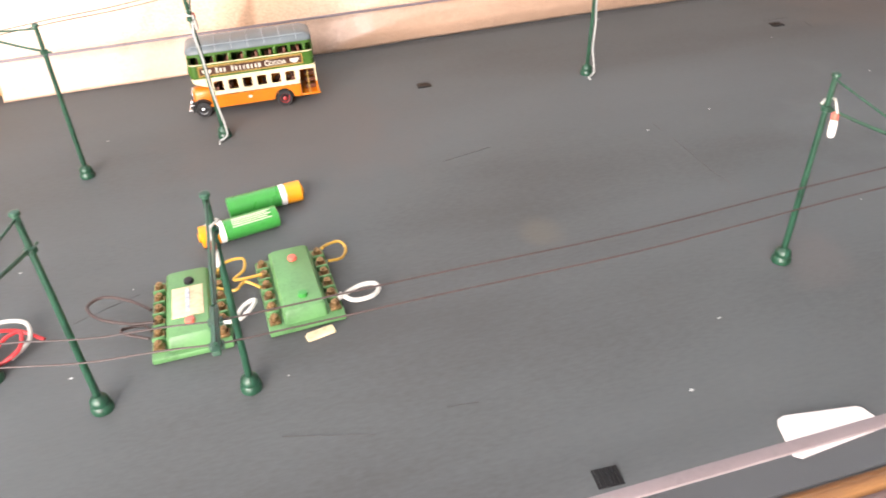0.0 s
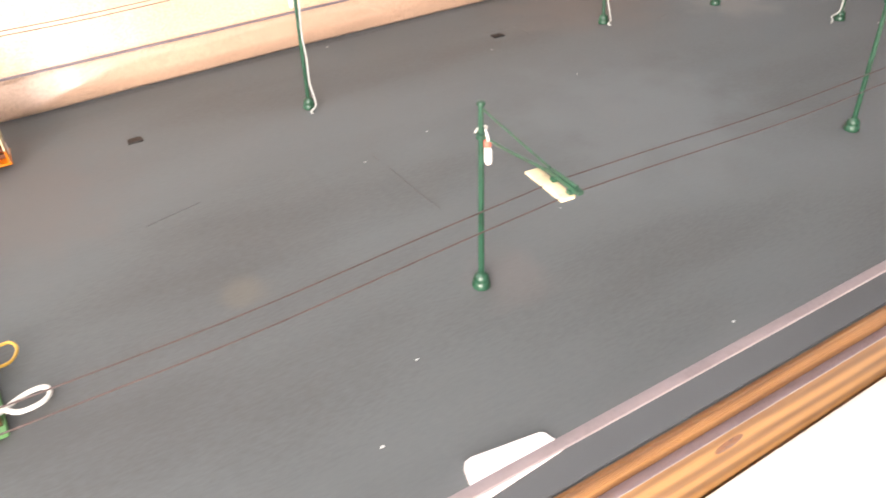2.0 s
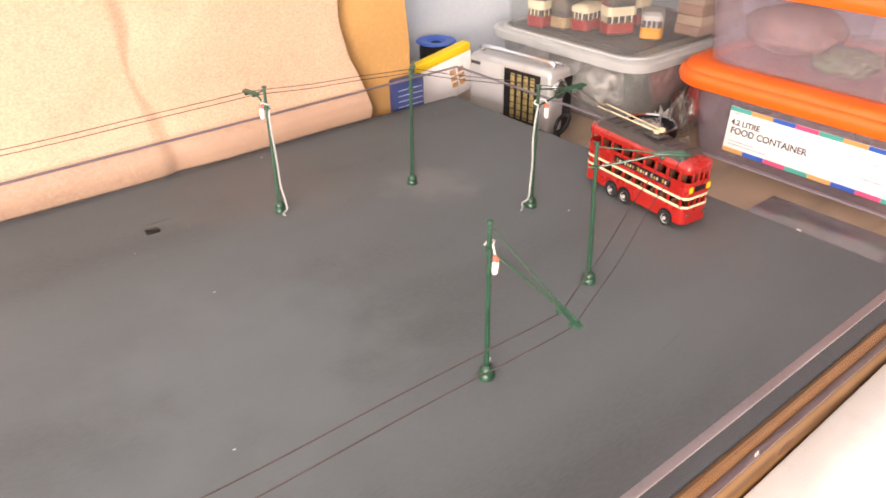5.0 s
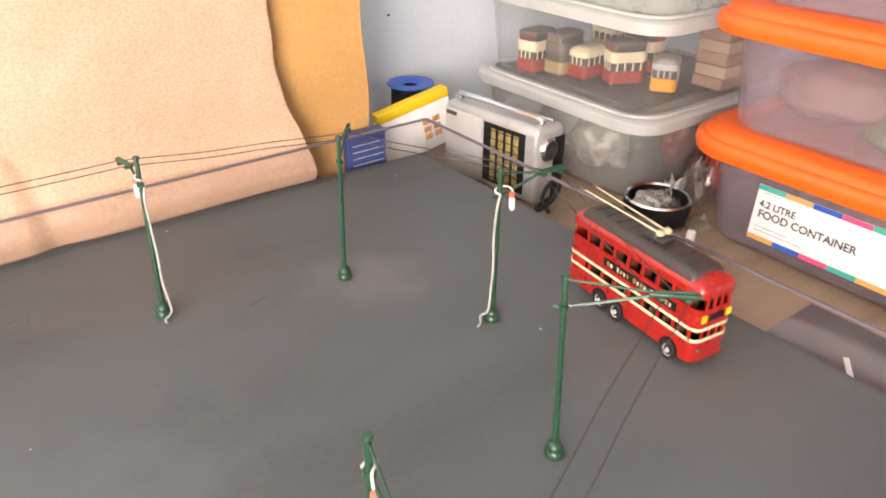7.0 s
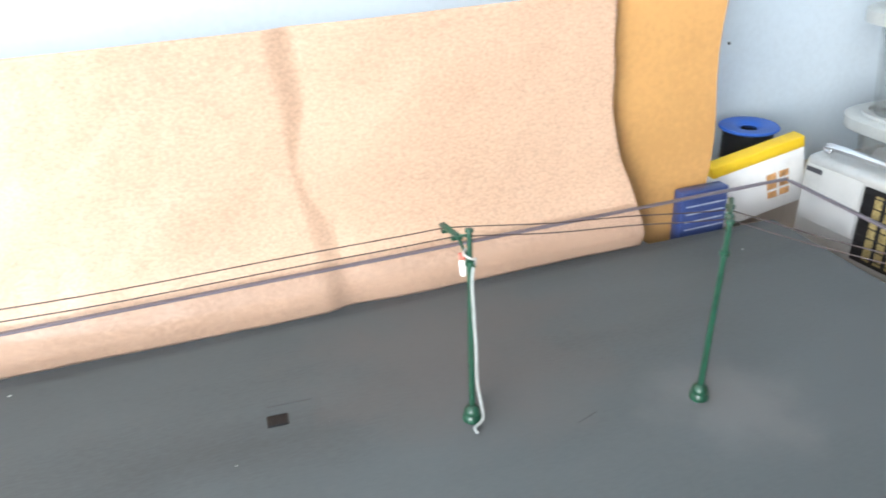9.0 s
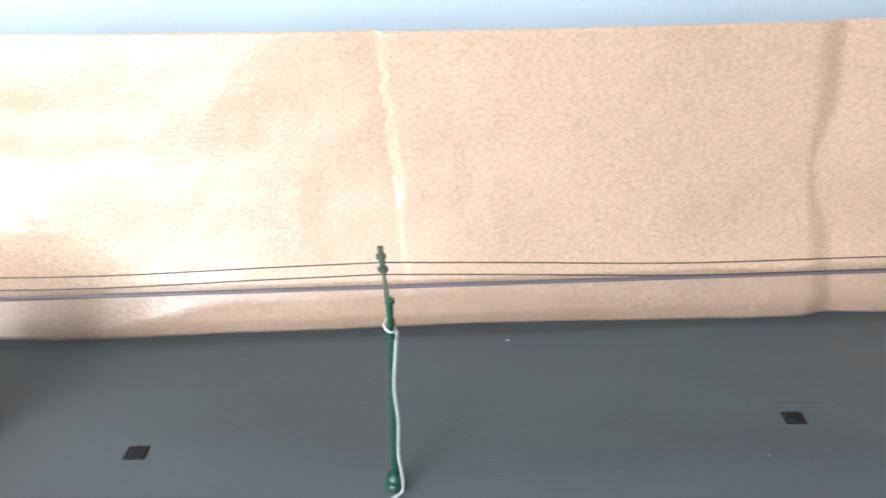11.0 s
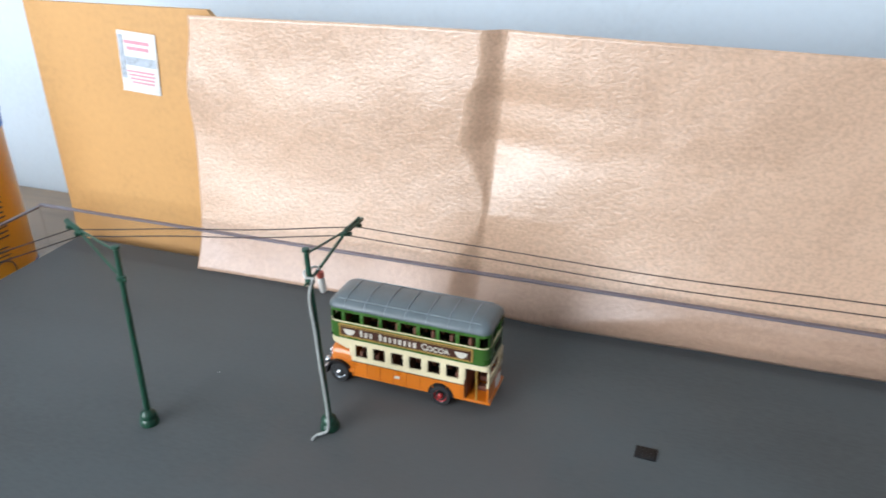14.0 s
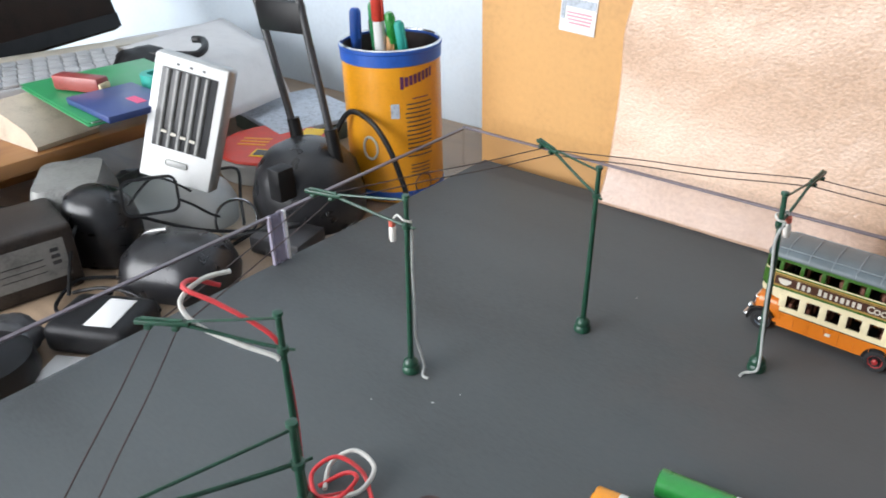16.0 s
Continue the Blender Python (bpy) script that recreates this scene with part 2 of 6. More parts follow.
CANORANGE = mat("can_orange", (0.78, 0.32, 0.012), 0.35, var=0.05, scale=30, bump=0.03, coat=0.3)
GREYP = mat("grey_plastic", (0.42, 0.42, 0.41), 0.4, var=0.06, scale=40, bump=0.1, bscale=700)
BEIGE = mat("beige_plastic", (0.50, 0.45, 0.37), 0.45, var=0.1, scale=40, bump=0.1)
DARKGREY = mat("dark_grey_plastic", (0.045, 0.045, 0.048), 0.4, var=0.15, scale=40, bump=0.1)
RED = mat("red_print", (0.58, 0.05, 0.03), 0.4, var=0.1, scale=40, bump=0)
GREENCARD = mat("green_folder", (0.03, 0.27, 0.10), 0.4, var=0.08, scale=30, bump=0.05)
NAVY = mat("navy_cover", (0.04, 0.065, 0.19), 0.35, var=0.1, scale=30, bump=0.05)
MAROON = mat("maroon_plastic", (0.27, 0.05, 0.045), 0.35, var=0.12, scale=40, bump=0.05)
PAGE = mat("printed_page", (0.60, 0.59, 0.59), 0.8, var=0.03, scale=60, bump=0.1)
FOIL = mat("crumpled_foil", (0.40, 0.38, 0.36), 0.42, metal=0.45, var=0.25, scale=80, bump=0.8, bscale=160, depth=0.002)
SHELFWOOD = wood("shelf_wood", (0.36, 0.165, 0.055), (0.23, 0.09, 0.03), grain=(10, 1.2, 10))
GLASS = clear("glass", (0.93, 0.95, 0.95), 0.02, 1.4)
PINK = mat("pink_print", (0.70, 0.08, 0.20), 0.5, var=0.05, bump=0)
TEAL = mat("teal_print", (0.03, 0.36, 0.30), 0.5, var=0.05, bump=0)
INK = mat("dark_ink", (0.05, 0.05, 0.06), 0.5, var=0.05, bump=0)
GREYINK = mat("grey_print", (0.42, 0.46, 0.52), 0.6, var=0.15, scale=200, bump=0)


# ---- mesh helpers ----
def mesh_of(name, bm, material, smooth=40):
    me = bpy.data.meshes.new(name)
    bmesh.ops.recalc_face_normals(bm, faces=bm.faces)
    lim = math.cos(radians(smooth))
    for f in bm.faces:
        f.smooth = True
    for e in bm.edges:
        if len(e.link_faces) == 2 and e.link_faces[0].normal.dot(e.link_faces[1].normal) < lim:
            e.smooth = False
    bm.to_mesh(me)
    bm.free()
    for m in material if isinstance(material, (list, tuple)) else (material,):
        me.materials.append(m)
    return me


def part(name, bm, material, parent, label="", at=None):
    """One mesh object under a thing or a part."""
    ob = new(name, mesh_of(name, bm, material))
    ob.parent = parent
    if at is not None:
        ob.matrix_basis = at
    if label:
        tagged(ob, label)
    return ob


def thing(name, label, category, m=None, group="", kind=""):
    ob = new(name)
    ob.empty_display_size = 0.01
    if m is not None:
        ob.matrix_basis = m
    return tagged(ob, label, category, group, kind)


def single(name, bm, material, label, category, m=None, group="", kind=""):
    ob = new(name, mesh_of(name, bm, material))
    if m is not None:
        ob.matrix_basis = m
    return tagged(ob, label, category, group, kind)


def B(*parts):
    bm = bmesh.new()
    for p in parts:
        p(bm)
    return bm


def box(c, s, bev=0.0, rot=None, seg=2, slot=0):
    """A bevelled block: middle c, sizes s."""
    def go(bm):
        t = bmesh.new()
        bmesh.ops.create_cube(t, size=1)
        bmesh.ops.scale(t, vec=s, verts=t.verts)
        if bev:
            bmesh.ops.bevel(t, geom=t.edges[:], offset=bev, segments=seg, profile=0.5, affect="EDGES")
        if rot is not None:
            bmesh.ops.transform(t, matrix=rot.to_4x4(), verts=t.verts)
        bmesh.ops.translate(t, vec=c, verts=t.verts)
        join(bm, t, slot)
    return go


def join(bm, t, slot=0):
    vs = [bm.verts.new(v.co) for v in t.verts]
    t.verts.index_update()
    for f in t.faces:
        try:
            bm.faces.new([vs[v.index] for v in f.verts]).material_index = slot
        except ValueError:
            pass
    t.free()


def rod(p, q, r, r2=None, seg=12, slot=0):
    """A round bar from p to q."""
    def go(bm):
        sweep(bm, [p, q], [r, r if r2 is None else r2], seg, slot)
    return go


def sweep(bm, pts, radii, seg=10, slot=0):
    pts = [Vector(p) for p in pts]
    rings, up = [], None
    for i, p in enumerate(pts):
        d = (pts[min(i + 1, len(pts) - 1)] - pts[max(i - 1, 0)]).normalized()
        if up is None:
            up = d.orthogonal().normalized()
        up = (up - up.dot(d) * d).normalized()
        side = d.cross(up)
        rings.append([bm.verts.new(p + radii[i] * (math.cos(2 * math.pi * k / seg) * up + math.sin(2 * math.pi * k / seg) * side)) for k in range(seg)])
    for a, b in zip(rings, rings[1:]):
        for k in range(seg):
            bm.faces.new((a[k], a[(k + 1) % seg], b[(k + 1) % seg], b[k])).material_index = slot
    bm.faces.new(rings[0][::-1]).material_index = slot
    bm.faces.new(rings[-1]).material_index = slot


def smooth_line(pts, n=8):
    """Catmull-Rom points through pts."""
    pts = [Vector(p) for p in pts]
    out = []
    for i in range(len(pts) - 1):
        a, b, c, d = pts[max(i - 1, 0)], pts[i], pts[i + 1], pts[min(i + 2, len(pts) - 1)]
        for k in range(n):
            t = k / n
            out.append(0.5 * (2 * b + (c - a) * t + (2 * a - 5 * b + 4 * c - d) * t * t + (3 * b - a - 3 * c + d) * t ** 3))
    return out + [pts[-1]]


def cable(pts, r, seg=8, n=8):
    def go(bm):
        line = smooth_line(pts, n)
        sweep(bm, line, [r] * len(line), seg)
    return go


def lathe(profile, seg=28, c=(0, 0, 0), slot=0, cap=True):
    """A turned shape about z: (radius, height) pairs."""
    def go(bm):
        rings = [[bm.verts.new((c[0] + r * math.cos(2 * math.pi * k / seg), c[1] + r * math.sin(2 * math.pi * k / seg), c[2] + z)) for k in range(seg)] for r, z in profile]
        for a, b in zip(rings, rings[1:]):
            for k in range(seg):
                bm.faces.new((a[k], a[(k + 1) % seg], b[(k + 1) % seg], b[k])).material_index = slot
        if cap and profile[0][0] > 1e-6:
            bm.faces.new(rings[0][::-1]).material_index = slot
        if cap and profile[-1][0] > 1e-6:
            bm.faces.new(rings[-1]).material_index = slot
        bmesh.ops.remove_doubles(bm, verts=[v for ring in (rings[0], rings[-1]) for v in ring], dist=1e-7)
    return go


def rrect(x0, x1, y0, y1, r, n=5):
    """Outline of a rectangle with round corners, counter-clockwise."""
    out = []
    for cx, cy, a0 in ((x1 - r, y1 - r, 0), (x0 + r, y1 - r, 90), (x0 + r, y0 + r, 180), (x1 - r, y0 + r, 270)):
        for k in range(n + 1):
            a = radians(a0 + 90 * k / n)
            out.append((cx + r * math.cos(a), cy + r * math.sin(a)))
    return out


def loft(sections, cap=True, slot=0):
    """Joins outlines of equal length: (list of (x, y), z)."""
    def go(bm):
        rings = [[bm.verts.new((x, y, z)) for x, y in o] for o, z in sections]
        k = len(rings[0])
        for a, b in zip(rings, rings[1:]):
            for i in range(k):
                bm.faces.new((a[i], a[(i + 1) % k], b[(i + 1) % k], b[i])).material_index = slot
        if cap:
            bm.faces.new(rings[0][::-1]).material_index = slot
            bm.faces.new(rings[-1]).material_index = slot
    return go


def band(line, th, z0, z1, closed=True):
    """A wall of thickness th that follows a counter-clockwise outline, inwards of it."""
    def go(bm):
        k = len(line)
        inner = []
        for i, (x, y) in enumerate(line):
            px, py = line[i - 1] if closed or i else line[i]
            qx, qy = line[(i + 1) % k] if closed or i < k - 1 else line[i]
            d = Vector((qx - px, qy - py)).normalized()
            inner.append((x - d.y * th, y + d.x * th))
        cols = [[bm.verts.new((*o, z)) for o, z in ((line[i], z0), (line[i], z1), (inner[i], z1), (inner[i], z0))] for i in range(k)]
        for i in range(k if closed else k - 1):
            a, b = cols[i], cols[(i + 1) % k]
            for j in range(4):
                bm.faces.new((a[j], b[j], b[(j + 1) % 4], a[(j + 1) % 4]))
        if not closed:
            bm.faces.new(cols[0])
            bm.faces.new(cols[-1][::-1])
    return go


def prism(outline, y0, y1, slot=0):
    """An outline of (x, z) drawn out along y."""
    def go(bm):
        a = [bm.verts.new((x, y0, z)) for x, z in outline]
        b = [bm.verts.new((x, y1, z)) for x, z in outline]
        k = len(a)
        for i in range(k):
            bm.faces.new((a[i], a[(i + 1) % k], b[(i + 1) % k], b[i])).material_index = slot
        bm.faces.new(a).material_index = slot
        bm.faces.new(b[::-1]).material_index = slot
    return go


def arc(cx, cz, r, a0, a1, n=12):
    return [(cx + r * math.cos(radians(a0 + (a1 - a0) * k / n)), cz + r * math.sin(radians(a0 + (a1 - a0) * k / n))) for k in range(n + 1)]


# ---- structure ----
TABLE_Z = -0.04
BACK_Y, FRONT_Y, RIGHT_X = 0.13, -0.4222, 0.638
LEFT_X = -0.634


def setting(name, bm, material, label, category="", m=None):
    return single(name, bm, material, label, category or name.split("_")[0], m, kind="structure")


setting("floor", B(box((0, -0.6, -0.75), (4.6, 3.4, 0.06))), CARPET, "pale carpeted floor below the table")
setting("wall_back", B(box((0, 0.36, 0.4), (4.6, 0.1, 2.3))), WALL, "pale blue painted wall behind the layout")
# side walls, front wall and ceiling: out of view, added to bounce window light
setting("wall_left", B(box((-2.3, -0.58, 0.4), (0.1, 1.76, 2.3))), WALL, "unseen pale blue side wall that closes the room")
setting("wall_right", B(box((2.3, -0.58, 0.4), (0.1, 1.76, 2.3))), WALL, "unseen pale blue side wall that closes the room")
wx0, wx1 = WINDOW[0] - WIN_W / 2, WINDOW[0] + WIN_W / 2
wz0, wz1 = WINDOW[2] - WIN_H / 2, WINDOW[2] + WIN_H / 2
setting("wall_front", B(box(((-2.25 + wx0) / 2, WINDOW[1] - 0.06, 0.4), (wx0 + 2.25, 0.1, 2.3)), box(((2.25 + wx1) / 2, WINDOW[1] - 0.06, 0.4), (2.25 - wx1, 0.1, 2.3)),
                        box((WINDOW[0], WINDOW[1] - 0.06, (wz0 - 0.75) / 2), (WIN_W, 0.1, wz0 + 0.75)), box((WINDOW[0], WINDOW[1] - 0.06, (wz1 + 1.55) / 2), (WIN_W, 0.1, 1.55 - wz1))),
        WALL, "unseen pale blue wall with a wide window opening")
setting("ceiling", B(box((0, -0.8, 1.6), (4.7, 2.5, 0.1))), WHITE, "unseen plain white ceiling that closes the room")
win = thing("window_1", "white-framed window that lights the room", "window", pose(WINDOW[0], WINDOW[1] - 0.06, WINDOW[2]), kind="structure")
part("window_frame", B(band([(-WIN_W / 2, -0.04), (WIN_W / 2, -0.04), (WIN_W / 2, 0.04), (-WIN_W / 2, 0.04)], 0.02, -WIN_H / 2, -WIN_H / 2 + 0.04),
                       box((-WIN_W / 2 + 0.02, 0, 0), (0.04, 0.06, WIN_H - 0.002)), box((WIN_W / 2 - 0.02, 0, 0), (0.04, 0.06, WIN_H - 0.002)),
                       box((0, 0, WIN_H / 2 - 0.02), (WIN_W - 0.082, 0.06, 0.04))), WHITE, win)

# the table: a wooden top that carries the layout board and the clutter round it
setting("table", B(box((0.0, -0.0535, TABLE_Z - 0.0175), (2.9, 0.725, 0.035), 0.004), box((-1.35, -0.1, -0.405), (0.06, 0.5, 0.69), 0.004), box((1.35, -0.1, -0.405), (0.06, 0.5, 0.69), 0.004)),
        DESK, "brown wooden table top under the layout", "table")


def board_slab(bm):
    t = bmesh.new()
    o = [(LEFT_X, FRONT_Y), (RIGHT_X, FRONT_Y), (RIGHT_X, BACK_Y + 0.006), (0.52, BACK_Y + 0.006), (0.52, BACK_Y + 0.022), (LEFT_X, BACK_Y + 0.022)]
    loft([(o, TABLE_Z), (o, 0.0)])(t)
    bmesh.ops.bevel(t, geom=[e for e in t.edges if min(v.co.z for v in e.verts) > -0.001], offset=0.0012, segments=2, affect="EDGES")
    join(bm, t)


setting("layout_board", B(board_slab), BOARD, "dark grey painted baseboard of the model bus layout, scuffed", "baseboard")

rail = thing("table_rail", "knotty pine rail along the front of the board", "rail", kind="structure")
part("rail_board", B(box((0.002, -0.4232, -0.0382), (1.272, 0.0020, 0.0758), 0.0005)), PINE, rail)
single("white_cloth", B(box((0.30, -0.6135, -0.0715), (1.9, 0.376, 0.030), 0.003, rot=Matrix.Rotation(radians(-2.4), 3, "Y"))), mat("white_cloth_weave", (0.80, 0.79, 0.77), 0.8, var=0.03, scale=30, bump=0.3, bscale=900), "white cloth spread in front of the rail", "cloth")
setting("table_front", B(box((0.3, -0.6135, -0.1165), (1.9, 0.374, 0.036), 0.004)), DESK, "wooden table top under the white cloth", "table")


def knots(bm):
    rnd = random.Random(5)
    for k in range(7):
        x, z = -0.3 + 0.125 * k + rnd.uniform(-0.03, 0.03), -0.036 + rnd.uniform(-0.016, 0.016)
        t = bmesh.new()
        lathe([(0.0042, -0.0012), (0.0042, 0.0001), (0.0035, 0.0003), (0.0, 0.0004)], 14)(t)
        bmesh.ops.transform(t, matrix=pose(x, -0.4241, z, 90, 0, 0) @ Matrix.Diagonal((2.4, 1, 1, 1)), verts=t.verts)
        join(bm, t)


part("knot", B(knots), mat("pine_knot", (0.13, 0.05, 0.02), 0.4, var=0.2, scale=200, bump=0.1), rail, "dark knots in the pine")


# clear low fence on all sides of the board
ACEDGE_VIOLET = mat("violet_acrylic_edge", (0.150, 0.128, 0.150), 0.35, var=0.08, scale=30, bump=0.1)


def fence(name, p, q, label, plastic=ACRYLIC, edge=ACEDGE_VIOLET, th=0.0036):
    p, q = Vector((*p, 0)), Vector((*q, 0))
    a = math.degrees(math.atan2(q.y - p.y, q.x - p.x))
    f = thing(name, label, "fence panel", pose(p.x, p.y, 0.0, 0, 0, a), "clear fence panels")
    n = (q - p).length
    part("pane", B(box((n / 2, 0, 0.0190), (n, th - 0.0002, 0.0384))), plastic, f)
    part("edge", B(box((n / 2, 0, 0.0390), (n, th, 0.0016), 0.0004)), edge, f, "frosted sawn top edge")
    return f


fence("fence_panel", (LEFT_X - 0.006, 0.1265), (RIGHT_X - 0.002, 0.1265), "low clear acrylic fence panel along the back")
fence("fence_panel", (RIGHT_X - 0.003, 0.1235), (RIGHT_X - 0.003, -0.4255), "low clear acrylic fence panel at the end by the tubs")
front = fence("fence_panel", (LEFT_X, -0.4267), (RIGHT_X - 0.002, -0.4267), "clear acrylic fence panel screwed to the pine rail", ACRYLIC_DULL, ACEDGE, 0.0050)
part("pane_foot", B(box((0.635, 0, -0.0085), (1.27, 0.0048, 0.0130))), ACRYLIC_DULL, front)
part("lower_edge", B(box((0.635, 0, -0.0156), (1.27, 0.0050, 0.0012), 0.0003)), ACEDGE, front, "frosted sawn lower edge")
for x in (-0.565, -0.326, -0.087, 0.152, 0.391):
    part("screw", B(lathe([(0.0, 0.0), (0.0020, 0.0), (0.0022, 0.0006), (0.0016, 0.0013), (0.0, 0.0016)], 14), box((0, 0, 0.0016), (0.003, 0.0005, 0.0004))), CHROME, front, "bright screw head", at=pose(x - LEFT_X, -0.0025, -0.0085, 90, 25, 0))
fence("fence_panel", (LEFT_X - 0.003, 0.1225), (LEFT_X + 0.001, -0.098), "low clear acrylic fence panel at the desk end")
fence("fence_panel", (LEFT_X + 0.002, -0.104), (LEFT_X + 0.010, -0.426), "low clear acrylic fence panel with an upright joint")
CLOUDSTRIP = clear("cloudy_strip", (0.80, 0.78, 0.84), 0.1, 1.3, 0.45, (0.30, 0.28, 0.36))
strip = thing("joint_strip", "clear upright strip that joins two fence panels", "joint strip", pose(LEFT_X + 0.0035, -0.101, 0.0005, 0, 0, 1))
part("strip", B(box((0, 0, 0.02), (0.003, 0.012, 0.04), 0.0005)), CLOUDSTRIP, strip, "cloudy violet-grey strip")
part("edge", B(box((0.0, -0.0068, 0.02), (0.0034, 0.0018, 0.04), 0.0004)), STRIPEDGE, strip)
part("edge", B(box((0.0, 0.0068, 0.02), (0.0034, 0.0022, 0.04), 0.0004)), PAPERW, strip, "white edge of the strip")


# ---- backdrop: cardboard sheet with a kraft paper roll in front ----
def card_sheet(x0, x1, top, wave):
    def go(bm):
        right = [(x1 + wave * math.sin(k * 0.9), 0.02 + (top - 0.03) / 9 * k) for k in range(10)]
        prism([(x0, TABLE_Z + 0.0005), (x1 - 0.004, TABLE_Z + 0.0005)] + right + [(x1 - 0.01, top), (x0, top)], 0.1655, 0.1700)(bm)
    return go


single("cardboard_sheet", B(card_sheet(-0.648, -0.47, 0.195, 0.0005)), CARD, "tan cardboard sheet with a leaflet, standing behind the paper", "cardboard", group="cardboard sheets")
single("cardboard_sheet", B(card_sheet(0.46, 0.590, 0.235, 0.003)), CARD, "tan cardboard sheet with a wavy edge behind the paper", "cardboard", group="cardboard sheets")


def step(t):
    t = min(1, max(0, t))
    return t * t * (3 - 2 * t)


def paper_y(x, z):
    """How the hung paper stands: three creases, soft waves, a foot that rolls under."""
    roll = step((x + 0.25) / 0.16) * (0.7 + 0.5 * noise.noise((x * 6.3, 7.0, 0.2)))
    y = 0.1312 + 0.0262 * (1 - math.exp(-max(0, z - 0.030 * min(1, 1.2 * roll)) / (0.055 + 0.025 * min(1, roll)))) + 0.0085 * roll * max(0, 1 - z / 0.015) ** 1.2
    y += 0.0024 * noise.noise((x * 5, 0.3, z * 9)) + 0.0010 * noise.noise((x * 19, 4.0, z * 23)) + 0.0004 * noise.noise((x * 60, 2.0, z * 60))
    y += 0.0008 * math.sin(z * 78 + 3.0 * noise.noise((x * 6, 1.0, 0))) * step((-0.24 - x) / 0.08)
    # first crease: the strip beside it turns from the window and narrows to a knot
    c = -0.268 + 0.062 * max(0, z - 0.012) if z > 0.075 else -0.264 - 0.06 * (0.075 - z)
    w = 0.004 + (0.023 + 0.008 * noise.noise((3.0, 0.0, z * 40)) - 0.010 * step((z - 0.13) / 0.05)) * step((z - 0.075) / 0.055) if z > 0.075 else 0.004 + 0.018 * step((0.075 - z) / 0.05)
    d = x - c
    a = (0.55 if z > 0.075 else 0.36) * w
    y += 0.85 * a * (step(1 + d / w) if d < 0 else math.exp(-d / 0.05))
    # second crease: a narrow strip that faces the window, above the knot only
    c = 0.001 - 0.075 * (z - 0.094)
    c += 0.0016 * noise.noise((8.0, 1.0, z * 55))
    w = 0.0012 + 0.0030 * step((z - 0.08) / 0.02) * (1 - 0.75 * step((z - 0.10) / 0.06)) + 0.0010 * noise.noise((1.0, 5.0, z * 70))
    a = 0.0032 * step((z - 0.078) / 0.025) + 0.0004
    d = x - c
    y += a * (math.exp(d / 0.03) if d < 0 else max(0, 1 - d / w))
    # third crease
    c = 0.258 - 0.084 * (z - 0.087)
    w = 0.005 + 0.015 * step(abs(z - 0.100) / 0.05)
    d = x - c - w
    y += 0.20 * w * (step(1 + d / w) if d < 0 else math.exp(-d / 0.035))
    return y


def paper_sheet(bm):
    nx, nz = 640, 72
    rows = []
    for j in range(nz + 1):
        v = j / nz
        row = []
        for i in range(nx + 1):
            u = i / nx
            z = 0.0008 + v * (0.1915 + 0.0018 * math.sin(u * 7) - 0.002 * u)
            s = min(1, max(0, (z - 0.06) / 0.07))
            left = -0.497 - 0.002 * s * s * (3 - 2 * s) + 0.009 * step((z - 0.13) / 0.065)
            e = min(1, max(0, (0.112 - z) / 0.112))
            right = 0.489 + 0.024 * e * e * (3 - 2 * e) + 0.0006 * math.sin(z * 150)
            x = left + u * (right - left)
            row.append(bm.verts.new((x, paper_y(x, z), z)))
        rows.append(row)
    for a, b in zip(rows, rows[1:]):
        for i in range(nx):
            bm.faces.new((a[i], a[i + 1], b[i + 1], b[i]))


paper = single("kraft_paper_backdrop", B(paper_sheet), KRAFT, "creased sheet of brown kraft paper hung as a backdrop", "paper backdrop")
for pl in paper.data.polygons:
    pl.use_smooth = True
sol = paper.modifiers.new("thickness", "SOLIDIFY")
sol.thickness, sol.offset = 0.0004, 1

PALEPINK = mat("pale_pink_print", (0.66, 0.30, 0.36), 0.6, var=0.1, bump=0)
note = thing("pinned_note", "small white printed leaflet stuck on the cardboard", "note", pose(-0.5465, 0.165, 0.153, 0, 4, 0) @ Matrix.Scale(0.93, 4))
part("sheet", B(box((0, -0.0003, 0), (0.037, 0.0004, 0.05), 0.0001)), PAPERW, note)
part("picture", B(box((0.002, -0.0008, 0.001), (0.030, 0.0004, 0.007))), GREYINK, note, "grey-blue printed picture")
part("margin", B(box((-0.0155, -0.0008, 0.004), (0.004, 0.0004, 0.036))), GREYINK, note, "grey-blue printed margin")
for k, (z, w, h) in enumerate(((0.0165, 0.024, 0.0028), (0.0115, 0.021, 0.0028), (-0.0075, 0.026, 0.0014), (-0.0105, 0.026, 0.0014), (-0.0135, 0.024, 0.0014), (-0.0165, 0.022, 0.0014))):
    part("print_bar", B(box((0.0005 * k, -0.0008, z), (w, 0.0004, h))), PALEPINK, note)


# ---- marks and bits lying on the board ----
def drain(x, y, a):
    d = thing("drain_cover", "small black ribbed drain cover set in the road", "drain cover", pose(x, y, 0.0, 0, 0, a), "drain covers")
    part("plate", B(box((0, 0, 0.0003), (0.0115, 0.0095, 0.0008), 0.0002)), BLACK, d)
    for k in range(5):
        part("rib", B(box((-0.0042 + 0.0021 * k, 0, 0.0008), (0.0008, 0.0082, 0.0006))), BLACK, d)


for x, y, a in ((0.218, 0.036, -3), (-0.139, 0.027, -2), (-0.1685, -0.3925, -3), (0.268, -0.398, 2)):
    drain(x, y, a)


